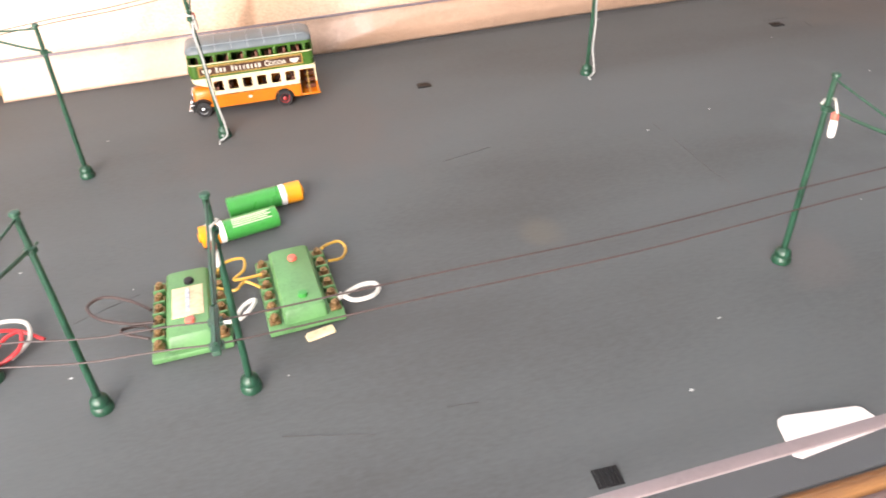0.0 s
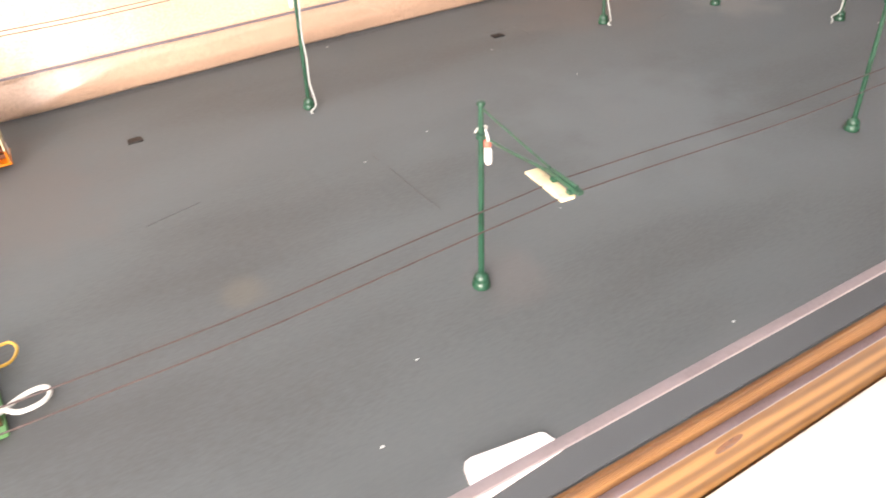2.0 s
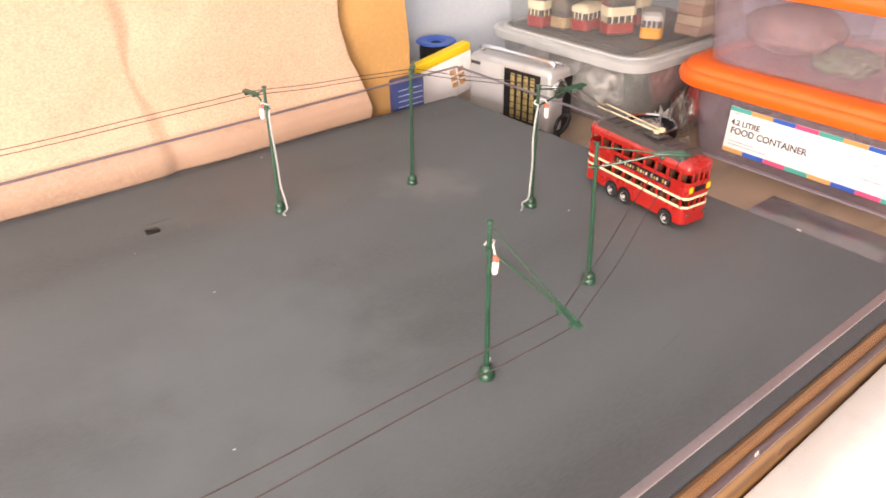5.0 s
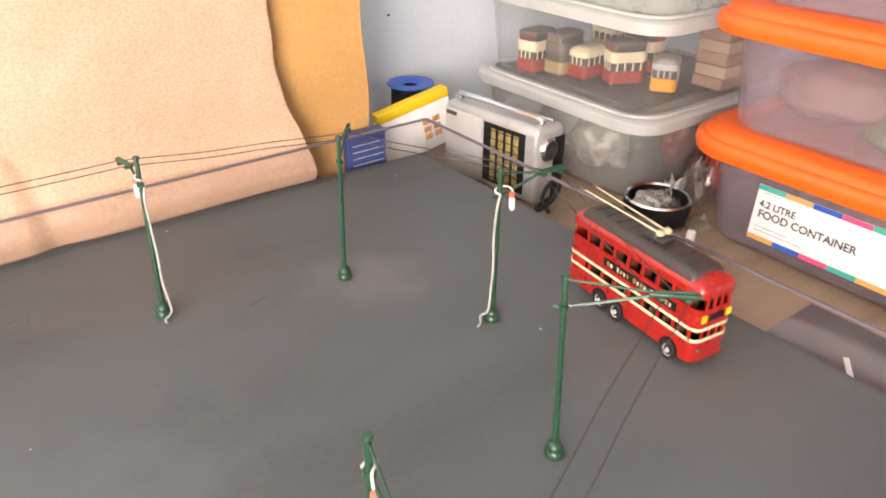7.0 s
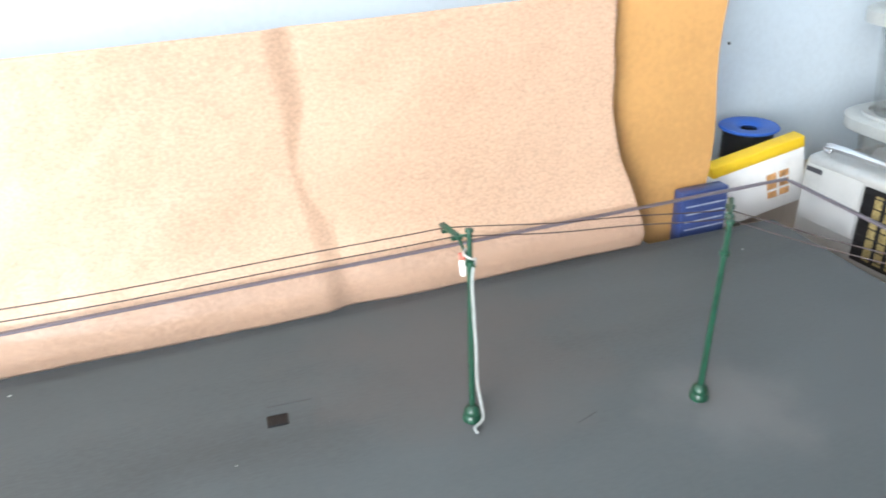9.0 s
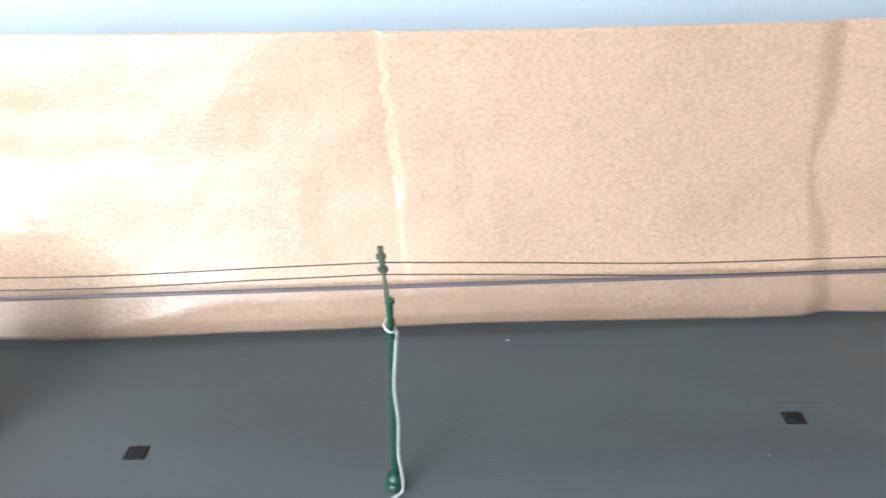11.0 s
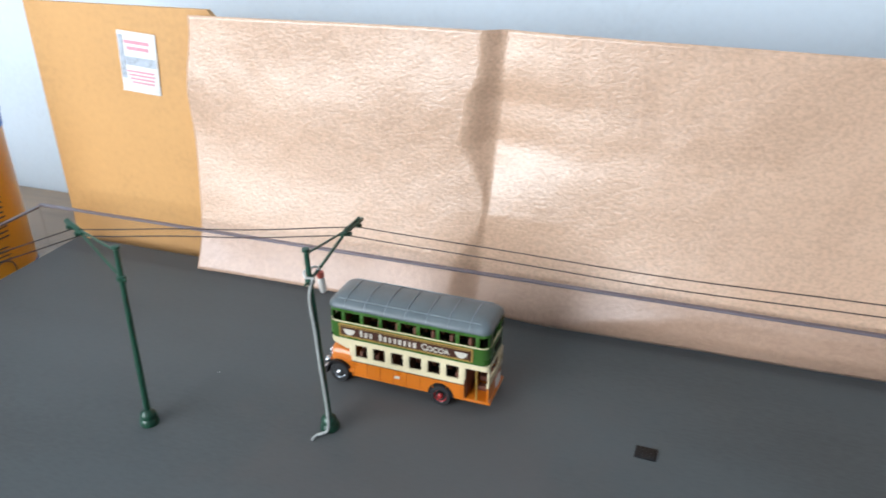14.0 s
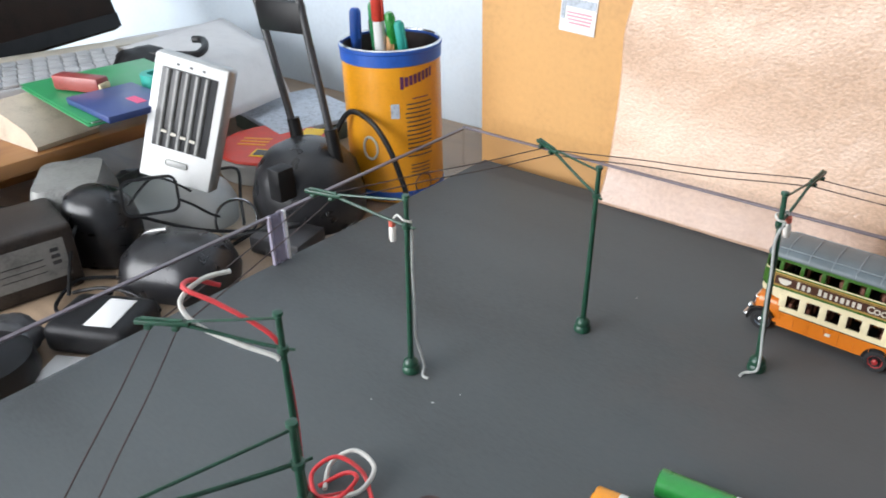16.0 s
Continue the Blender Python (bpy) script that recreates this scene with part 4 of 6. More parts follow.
    for s in (-1, 1):
        part("wing", B(prism(arc(0.0343, 0.0067, 0.0088, -8, 150, 10) + arc(0.0343, 0.0067, 0.0076, 150, -8, 10), s * 0.0100, s * 0.0165)), BLACK, t, "black mudguard")
        # no arch is cut: a thin black disc gives the hollow's shade
        part("wheel_arch", B(prism(arc(-0.0343, 0.0068, 0.0083, 0, 180, 14), s * (W - 0.0004), s * (W + 0.0003))), BLACK, t, "black disc for the shaded wheel arch hollow")
        wheel(t, 0.0343, s, W, CHROME, "silver front wheel hub")
        wheel(t, -0.0343, s, W, WHEELRED, "dull red rear wheel hub", y=0.0140)
    part("destination_box", B(box((0.0398, 0, 0.0362), (0.0014, 0.013, 0.0036), 0.0003)), BGREEN, t)
    part("blind", B(box((0.0406, 0, 0.0362), (0.0003, 0.011, 0.0026))), BLACK, t, "black destination blind")
    part("blind", B(box((X0 - 0.0003, -0.002, 0.0375), (0.0006, 0.010, 0.0035))), BLACK, t, "black rear destination blind")
    part("platform_pole", B(rod((-0.0565, W - 0.0012, 0.0075), (-0.0565, W - 0.0012, 0.0290), 0.0005)), GOLD, t)
    part("plate", B(box((X0 - 0.0003, -0.004, 0.0118), (0.0005, 0.009, 0.006), 0)), PAPERW, t, "pale rear number plate bars")
    for k in range(9):
        for s in (-1, 1):
            part("beading", B(box((-0.047 + 0.0088 * k, s * (W + 0.0001), 0.0120), (0.0005, 0.0004, 0.0098))), BORANGE, t)
    part("crest", B(box((-0.006, -W - 0.0002, 0.0125), (0.003, 0.0004, 0.0018))), LETTER, t)
    part("crest", B(box((-0.006, W + 0.0002, 0.0125), (0.003, 0.0004, 0.0018))), LETTER, t)
    return t


def red_bus(m):
    t = thing("model_trolleybus", "red double-decker model trolleybus with cream lines and a dark roof", "model trolleybus", m)
    W, X0, X1, th = 0.0155, -0.0665, 0.0545, 0.0011
    o = rrect(X0, X1, -W, W, 0.0065)
    for name, z0, z1, lab in (("skirt", 0.0062, 0.0200, "red lower panels"), ("mid_panel", 0.0272, 0.0400, "red panels between the decks"), ("top_panel", 0.0468, 0.0500, "red panels under the roof")):
        part(name, B(band(o, th, z0, z1)), BRED, t, lab)
    for z in (0.0196, 0.0268, ):
        part("line", B(band([(x * 1.003, y * 1.012) for x, y in o], 0.0005, z - 0.0003, z + 0.0016)), BCREAM, t, "cream line")
    for s in (-1, 1):
        for k in range(8):
            part("pillar", B(box((-0.043 + 0.0132 * k, s * (W - th / 2), 0.0236), (0.0026, th, 0.0074), 0.0002)), BRED, t)
            part("pillar", B(box((-0.047 + 0.0132 * k, s * (W - th / 2), 0.0434), (0.0026, th, 0.0070), 0.0002)), BRED, t)
        part("pillar", B(box((-0.0545, s * (W - th / 2), 0.0236), (0.014, th, 0.0074), 0.0002)), BRED, t, "red blank rear side panel")
        for x, gap in ((-0.023, 0.0), (-0.0065, 0.0), (0.0425, 0.0)):
            # black disc on the panel in place of the arch's shaded hollow
            part("wheel_arch", B(prism(arc(x - 0.006, 0.0064, 0.0080, 0, 180, 14), s * (W - 0.0004), s * (W + 0.0003))), BLACK, t, "black disc for the shaded wheel arch hollow")
            wheel(t, x - 0.006, s, W, GREYP, "grey wheel hub", r=0.0062, y=0.0140)
        ad = part("advert_board", B(box((0.004, s * (W + 0.0003), 0.0345), (0.066, 0.0006, 0.0052))), BLACK, t, "black advert board")
        letters(ad, -0.026, 0.034, 0.0345, 0.0030, s * (W + 0.0007), (GOLD, LETTER), 8, (2, 4, 4, 3, 2))
    for x, n in ((X0 + th / 2, 3), (X1 - th / 2, 4)):
        for k in range(n):
            y = -0.009 + 0.018 * k / (n - 1)
            part("pillar", B(box((x, y, 0.0236), (th, 0.002, 0.0074), 0.0002)), BRED, t)
            part("pillar", B(box((x, y, 0.0434), (th, 0.002, 0.0070), 0.0002)), BRED, t)
    part("blind", B(box((X1 + 0.0002, 0, 0.0345), (0.0006, 0.012, 0.004))), BLACK, t, "black destination blind")
    for y in (-0.0095, 0.0095):
        part("headlight", B(lathe([(0.0016, 0), (0.0016, 0.0008), (0, 0.0012)], 12)), CHROME, t, at=pose(X1 - 0.0006, y, 0.0135, 0, 90, 0))
        part("side_blind", B(box((X1 + 0.0002, y * 1.08, 0.0345), (0.0006, 0.004, 0.0045))), YELLOW, t, "yellow front advert panel")
    part("interior", B(box((-0.006, 0, 0.0085), (0.116, 0.028, 0.003)), box((-0.006, 0, 0.0290), (0.116, 0.0286, 0.0014))), BLACK, t, "dark interior floors")
    for k in range(8):
        for s in (-1, 1):
            part("seat", B(box((-0.05 + 0.0132 * k, s * 0.0085, 0.0365), (0.0022, 0.0095, 0.013), 0.0006)), SEAT, t)
            part("seat", B(box((-0.045 + 0.012 * k, s * 0.0085, 0.0165), (0.0022, 0.0095, 0.013), 0.0006)), SEAT, t)
    secs = [(rrect(X0 + i * 0.8, X1 - i * 0.8, -W + i, W - i, 0.0062 if i < 0.006 else 0.004), z) for z, i in ((0.0500, 0.0), (0.0515, 0.0002), (0.0532, 0.0014), (0.0548, 0.004), (0.0558, 0.0078), (0.0562, 0.0112))]
    part("roof_dome", B(loft(secs)), BRED, t, "red roof edge")
    secs = [(rrect(-0.060 + i, 0.045 - i, -0.0140 + i, 0.0140 - i, 0.004), z) for z, i in ((0.0530, 0.0), (0.0555, 0.0006), (0.0576, 0.0022), (0.0585, 0.0050))]
    roof = part("roof", B(loft(secs)), DARKROOF, t, "dark brown roof deck")
    for k in range(9):
        part("slat", B(box((-0.050 + 0.0105 * k, 0, 0.0588), (0.0012, 0.018, 0.0008), 0.0002)), DARKROOF, roof)
    part("gantry", B(box((0.001, 0, 0.0602), (0.016, 0.011, 0.0024), 0.0008), lathe([(0.003, 0.061), (0.0028, 0.0632), (0, 0.0636)], 14, (0.001, -0.003, 0)), lathe([(0.003, 0.061), (0.0028, 0.0632), (0, 0.0636)], 14, (0.001, 0.003, 0))), DARKGREY, roof, "trolley boom base")
    for s in (-1, 1):
        boom = part("boom", B(rod((0.003, s * 0.003, 0.0638), (-0.068, s * 0.0052, 0.0655), 0.0007, 0.0005)), CREAMPLATE, t, "tan trolley boom laid back over the roof")
        part("trolley_head", B(box((-0.069, s * 0.0052, 0.0658), (0.004, 0.0016, 0.0016), 0.0004)), BRASS, boom)
        part("cap", B(box((0.004, s * 0.003, 0.0640), (0.0045, 0.0042, 0.003), 0.0006)), CREAMPLATE, boom)
    return t


green_bus(pose(-0.2905, 0.0478, 0.0, 0, 0, 178.6) @ Matrix.Diagonal((0.97, 1, 1.025, 1)))
red_bus(pose(0.579, -0.2045, 0.0, 0, 0, -97) @ Matrix.Diagonal((1, 1, 1.12, 1)))


# ---- terminal blocks and batteries on the board ----
def terminal(x, y, a, with_label):
    t = thing("terminal_block", "green plastic terminal block with brass screws" + (" and a cream paper label" if with_label else " and red and green buttons"), "terminal block", pose(x, y, 0, 0, 0, a), "terminal blocks")
    part("base", B(box((0, 0, 0.0021), (0.041, 0.066, 0.0038), 0.0010)), BOXGREEN, t)
    part("body", B(loft([(rrect(-0.0120, 0.0120, -0.0300, 0.0300, 0.0022), 0.0036), (rrect(-0.0115, 0.0115, -0.0294, 0.0294, 0.0022), 0.0108), (rrect(-0.0102, 0.0102, -0.0282, 0.0282, 0.0022), 0.0122)])), BOXGREEN, t)
    for s in (-1, 1):
        for k in range(6):
            y0 = -0.0255 + 0.0102 * k
            part("terminal", B(box((s * 0.0164, y0, 0.0050), (0.006, 0.0056, 0.0020), 0.0005), lathe([(0.0021, 0.0058), (0.0023, 0.0066), (0.0021, 0.0086), (0.0011, 0.0089), (0.0011, 0.0096), (0, 0.0098)], 12, (s * 0.0164, y0, 0))), BRASS, t)
        for k in range(5):
            part("barrier", B(box((s * 0.0164, -0.0204 + 0.0102 * k, 0.0058), (0.0065, 0.0014, 0.0040), 0.0003)), BOXGREEN, t)
    for y0, mm, nm in ((0.0165, BLACK if with_label else SLEEVE, "black" if with_label else "red"), (-0.0185, SLEEVE if with_label else BATGREEN, "red" if with_label else "green")):
        part("button", B(lathe([(0.0026, 0.0118), (0.0028, 0.0129), (0.0024, 0.0142), (0.0, 0.0147)], 14, (0.001, y0, 0))), mm, t, nm + " button")
    if with_label:
        lb = part("label", B(box((0.0, -0.001, 0.0124), (0.0165, 0.026, 0.0005), 0.0001)), CREAMPLATE, t, "cream paper label")
        part("bar", B(box((0.0, 0.0, 0.0128), (0.002, 0.020, 0.0003))), GREYINK, lb)
    return t


terminal(-0.3365, -0.227, 1, True)
terminal(-0.278, -0.225, 3, False)
for nm, mm, r, pts in (("white", WIREWHITE, 0.0013, [(-0.251, -0.258, 0.010), (-0.244, -0.263, 0.007), (-0.234, -0.262, 0.006), (-0.229, -0.257, 0.006), (-0.231, -0.252, 0.007), (-0.240, -0.252, 0.007), (-0.252, -0.262, 0.010)]),
                       ("white", WIREWHITE, 0.0012, [(-0.317, -0.262, 0.011), (-0.306, -0.262, 0.010), (-0.298, -0.256, 0.012), (-0.296, -0.250, 0.012), (-0.302, -0.252, 0.011), (-0.308, -0.262, 0.010)]),
                       ("yellow", WIREYEL, 0.0009, [(-0.254, -0.213, 0.011), (-0.250, -0.208, 0.009), (-0.243, -0.206, 0.008), (-0.240, -0.213, 0.007), (-0.244, -0.222, 0.007), (-0.252, -0.226, 0.010)]),
                       ("yellow", WIREYEL, 0.0009, [(-0.318, -0.222, 0.011), (-0.310, -0.212, 0.014), (-0.300, -0.210, 0.013), (-0.300, -0.219, 0.011), (-0.306, -0.226, 0.010), (-0.290, -0.226, 0.010)]),
                       ("yellow", WIREYEL, 0.0009, [(-0.316, -0.230, 0.010), (-0.306, -0.238, 0.012), (-0.300, -0.232, 0.012), (-0.292, -0.238, 0.010)]),
                       ("brown", WIREBROWN, 0.0009, [(-0.349, -0.250, 0.011), (-0.362, -0.246, 0.010), (-0.378, -0.238, 0.012), (-0.384, -0.228, 0.014), (-0.376, -0.222, 0.014), (-0.362, -0.228, 0.012), (-0.351, -0.238, 0.010)]),
                       ("brown", WIREBROWN, 0.0008, [(-0.351, -0.262, 0.010), (-0.362, -0.256, 0.011), (-0.366, -0.248, 0.008), (-0.356, -0.246, 0.006), (-0.350, -0.256, 0.010)])):
    single("jumper_wire", B(cable([(x - 0.0058, y + 0.0145, z * 0.8) for x, y, z in pts], r)), mm, nm + " looped jumper wire on the terminal block", "wire", group="jumper wires")


def battery(x0, y0, x1, y1, label, printed=False):
    a = math.degrees(math.atan2(y1 - y0, x1 - x0))
    t = thing("battery", label, "battery", pose(x0, y0, 0.0072, 0, 90, a), "batteries")
    part("casing", B(lathe([(0.0060, 0.0), (0.0070, 0.0006), (0.0070, 0.0345)], 24)), BATGREEN, t, "green casing")
    part("collar", B(lathe([(0.00705, 0.0345), (0.00705, 0.0382)], 24)), PAPERW, t, "white band")
    part("end", B(lathe([(0.00702, 0.0382), (0.00702, 0.0485), (0.0062, 0.0492), (0.0030, 0.0493), (0.0029, 0.0505), (0, 0.0507)], 24)), BATORANGE, t, "orange end")
    for k in range(5 if printed else 0):
        b = radians(172 - 11 * k)
        part("print_bar", B(box((0.00712 * math.cos(b), 0.00712 * math.sin(b), 0.017 + 0.001 * (k % 2)), (0.0003, 0.0005, 0.025 - 0.003 * (k % 2)), rot=Matrix.Rotation(b, 3, "Z"))), LETTER, t)


battery(-0.312, -0.131, -0.2625, -0.124, "green AA battery with an orange end lying on the board")
battery(-0.2815, -0.1505, -0.3305, -0.160, "green AA battery with white print, lying against another one", True)


# ---- things on the table beyond the tub end of the board ----
radio = thing("portable_radio", "silver portable radio with a black speaker grille and top handle", "radio", pose(0.712, 0.098, TABLE_Z, 0, 0, -84) @ Matrix.Diagonal((0.76, 1, 1, 1)))
part("body", B(box((0, 0, 0.0405), (0.175, 0.042, 0.081), 0.008, seg=4)), SILVER, radio)
part("tuning_panel", B(box((-0.046, -0.0214, 0.05), (0.072, 0.0008, 0.05), 0.0003)), GREYP, radio, "pale front panel")
gr = part("speaker_grille", B(box((0.030, -0.0214, 0.041), (0.074, 0.0016, 0.064), 0.0006)), BLACK, radio, "black speaker grille")
for k in range(4):
    part("louvre", B(box((0.012 + 0.0135 * k, -0.0226, 0.041), (0.0085, 0.0012, 0.056), 0.0005)), mat("brass_mesh", (0.40, 0.31, 0.13), 0.45, metal=0.4, var=0.2, scale=200, bump=0.3), gr, "gold mesh panel")
for k in range(7):
    part("bar", B(box((0.0305, -0.0233, 0.016 + 0.0085 * k), (0.072, 0.0008, 0.0008))), BLACK, gr)
part("handle", B(cable([(-0.07, -0.006, 0.082), (-0.066, -0.006, 0.087), (0.066, -0.006, 0.087), (0.072, -0.006, 0.082)], 0.0032)), CHROME, radio, "chrome carrying handle")
part("aerial", B(rod((-0.02, 0.008, 0.083), (0.08, 0.008, 0.083), 0.002)), CHROME, radio, "folded telescopic aerial")
part("dial", B(lathe([(0.012, 0), (0.0125, 0.002), (0.0105, 0.005), (0.004, 0.0052), (0, 0.0045)], 24)), CHROME, radio, "chrome tuning dial", at=pose(0.0875, -0.004, 0.058, 0, 90, 0))
part("logo_bar", B(box((-0.07, -0.0222, 0.07), (0.02, 0.0006, 0.004))), INK, radio)
part("side_cover", B(box((0.088, 0.012, 0.036), (0.003, 0.016, 0.066), 0.001)), BLACK, radio, "black side cover")

lead = single("headphone_lead", B(cable([(0.0, 0.0, 0.003), (0.012, 0.008, 0.012), (0.018, 0.002, 0.026), (0.006, -0.008, 0.032), (-0.008, -0.004, 0.022), (-0.006, 0.008, 0.008), (0.01, 0.012, 0.003), (0.04, 0.0, 0.002)], 0.0022)), BLACK,
              "coiled black lead beside the radio", "lead", pose(0.698, 0.008, TABLE_Z + 0.0005, 0, 0, 40))

spool = thing("wire_spool", "blue plastic spool of dark wire", "spool", pose(0.710, 0.262, TABLE_Z))
part("flange", B(lathe([(0.008, 0.066), (0.008, 0.068), (0.027, 0.068), (0.0285, 0.0695), (0.027, 0.071), (0.016, 0.0712), (0.012, 0.069), (0.008, 0.066)], 32, cap=False)), BLUE, spool, "blue top flange")
part("flange", B(lathe([(0.0, 0.0), (0.027, 0.0), (0.0285, 0.0015), (0.027, 0.003), (0.008, 0.003)], 32)), BLUE, spool)
part("winding", B(lathe([(0.023, 0.003)] + [(0.0232 + 0.0006 * (k % 2), 0.004 + 0.002 * k) for k in range(32)] + [(0.023, 0.0678), (0.008, 0.0678), (0.008, 0.004)], 28)), BLACK, spool, "black wire winding")

bis = thing("biscuit_box", "white carton with a yellow top band and a biscuit picture", "carton", pose(0.681, 0.196, TABLE_Z + 0.0095, 0, -12, -4) @ Matrix.Diagonal((0.97, 1, 0.82, 1)))
part("carton", B(box((0, 0.007, 0.033), (0.094, 0.014, 0.066), 0.0008)), PAPERW, bis)
part("top_band", B(box((0, 0.0069, 0.0715), (0.0945, 0.0146, 0.013), 0.0008)), YELLOW, bis, "yellow top band")
for k in range(6):
    part("biscuit", B(box((0.012 + 0.013 * (k % 2), -0.0004, 0.020 + 0.011 * (k // 2)), (0.010, 0.0006, 0.008), 0.0002)), BISCUIT, bis, "printed brown biscuit")
blu = thing("blue_carton", "dark blue carton with fine pale stripes", "carton", pose(0.579, 0.149, TABLE_Z, 0, 0, 1) @ Matrix.Diagonal((0.92, 0.6, 1.36, 1)))
part("carton", B(box((0, 0.01, 0.026), (0.047, 0.02, 0.052), 0.0008)), NAVY, blu)
for k in range(8):
    part("stripe", B(box((0.001, -0.0004, 0.008 + 0.005 * k), (0.040, 0.0005, 0.0007))), GREYINK, blu)


# ---- clear tubs with grey lids ----
def tub(z, h, label, plastic):
    x0, x1, y0, y1, r = 0.774, 1.03, -0.034, 0.222, 0.036
    t = thing("storage_tub", label, "storage tub", pose(0, 0, z), "clear storage tubs")
    ins = lambda d: rrect(x0 + d, x1 - d, y0 + d, y1 - d, r)  # noqa: E731
    outer = [(ins(0.012), 0.0), (ins(0.010), 0.003), (ins(0.004), h - 0.016)]
    inner = [(ins(0.006), h - 0.016), (ins(0.012), 0.004)]
    w = part("wall", B(loft(outer + inner)), plastic, t, "cloudy clear plastic wall")
    w.visible_shadow = False
    lid = part("lid", B(loft([(ins(-0.002), h - 0.016), (ins(-0.006), h - 0.015), (ins(-0.0065), h - 0.005), (ins(-0.004), h - 0.003), (ins(0.004), h - 0.0025), (ins(0.010), h - 0.0055), (ins(0.016), h - 0.0058)])), GREYLID, t, "pale grey lid")
    part("rim", B(band(ins(0.003), 0.006, h - 0.0035, h)), GREYLID, lid)
    return t


TUBLOW = clear("hazy_plastic", (0.95, 0.96, 0.96), 0.1, 1.3, 0.22, (0.86, 0.87, 0.85))
tub(TABLE_Z, 0.092, "hazy tub with a pale grey lid, full of small parts", TUBLOW)
tub(TABLE_Z + 0.0885, 0.098, "clear tub with a grey lid holding model trams", TUBCLEAR)
tub(TABLE_Z + 0.183, 0.098, "cloudy tub with a grey lid on top of the stack", TUBMILK)


def tram(x, y, a, lower, upper, double, z):
    t = thing("model_tram", ("red and cream double-deck" if double else "small red or yellow") + " model tram stored in the tub", "model tram", pose(x, y, z, 0, 0, a), "model trams")
    o = rrect(-0.02, 0.02, -0.0135, 0.0135, 0.006)
    part("lower_panel", B(loft([(o, 0.003), (o, 0.016)])), lower, t)
    part("frame", B(box((0, 0, 0.002), (0.034, 0.02, 0.004), 0.0008)), BLACK, t)
    part("lower_windows", B(loft([(rrect(-0.0185, 0.0185, -0.0125, 0.0125, 0.005), 0.016), (rrect(-0.0185, 0.0185, -0.0125, 0.0125, 0.005), 0.025)])), DARKGREY, t)
    for k in range(4):
        for s in (-1, 1):
            part("pillar", B(box((-0.0135 + 0.009 * k, s * 0.0126, 0.0205), (0.0016, 0.0008, 0.009))), upper, t)
    for y0 in (-0.006, 0.0, 0.006):
        for s in (-1, 1):
            part("pillar", B(box((s * 0.0186, y0, 0.0205), (0.0008, 0.0016, 0.009))), upper, t)
    part("roof_band", B(loft([(o, 0.025), (o, 0.031)])), upper, t)
    if double:
        part("upper_panel", B(loft([(o, 0.031), (o, 0.036)])), upper, t)
        part("upper_windows", B(loft([(rrect(-0.0185, 0.0185, -0.0125, 0.0125, 0.005), 0.036), (rrect(-0.0185, 0.0185, -0.0125, 0.0125, 0.005), 0.043)])), DARKGREY, t)
        for k in range(5):
            part("pillar", B(box((-0.0186, -0.008 + 0.004 * k, 0.0395), (0.0008, 0.0014, 0.007))), lower, t)
        part("roof", B(loft([(o, 0.043), (rrect(-0.0185, 0.0185, -0.012, 0.012, 0.005), 0.046), (rrect(-0.014, 0.014, -0.008, 0.008, 0.004), 0.0475)])), TRAMROOF, t)
    else:
        part("roof", B(loft([(rrect(-0.019, 0.019, -0.0128, 0.0128, 0.006), 0.031), (rrect(-0.0165, 0.0165, -0.0105, 0.0105, 0.005), 0.034), (rrect(-0.01, 0.01, -0.006, 0.006, 0.004), 0.0352)])), upper, t)


OLIVEBAG = mat("dull_green_wrap", (0.10, 0.17, 0.09), 0.5, var=0.25, scale=60, bump=0.4, bscale=200, depth=0.001)
TZ = TABLE_Z + 0.0945
DULLRED = mat("tram_red", (0.33, 0.022, 0.02), 0.4, var=0.08, bump=0)
TAN = mat("tram_tan", (0.36, 0.24, 0.12), 0.5, var=0.1, bump=0)
TRAMROOF = mat("tram_roof", (0.12, 0.10, 0.09), 0.5, var=0.1, bump=0)
TRAMCREAM = mat("tram_cream", (0.74, 0.64, 0.44), 0.4, var=0.06, bump=0)
# added sheet that makes the clear tub's floor look dark
single("dark_tub_floor", B(box((0.9, 0.094, 0.001), (0.206, 0.20, 0.002), 0.0005)), DARKGREY, "dark grey sheet added to darken the floor of the tram tub", "liner sheet", pose(0, 0, TABLE_Z + 0.0925))
tram(0.808, 0.154, 8, DULLRED, TRAMCREAM, True, TZ)
tram(0.826, 0.128, 5, TAN, TRAMROOF, True, TZ)
tram(0.836, 0.101, 4, DULLRED, TRAMCREAM, False, TZ)
tram(0.850, 0.062, -24, DULLRED, TRAMCREAM, True, TZ)
tram(0.868, 0.020, 32, CANORANGE, GREYP, False, TZ)
tram(0.908, 0.082, 90, DULLRED, TRAMCREAM, True, TZ)
tram(0.938, 0.162, 90, TAN, TRAMCREAM, False, TZ)


def lump(name, c, s, seed, material, label, cat, group="", rough=1.0):
    """A crumpled bag or heap."""
    def go(bm):
        t = bmesh.new()
        bmesh.ops.create_icosphere(t, subdivisions=4, radius=1)
        for v in t.verts:
            d = 1 + rough * 0.35 * noise.noise(v.co * 1.7 + Vector((seed, 0, 0))) + rough * 0.2 * abs(noise.noise(v.co * 4.5 + Vector((0, seed, 0))))
            v.co = Vector((v.co.x * s[0] * d, v.co.y * s[1] * d, max(-0.98, v.co.z * d) * s[2]))
        join(bm, t)
    return single(name, B(go), material, label, cat, pose(*c), group)


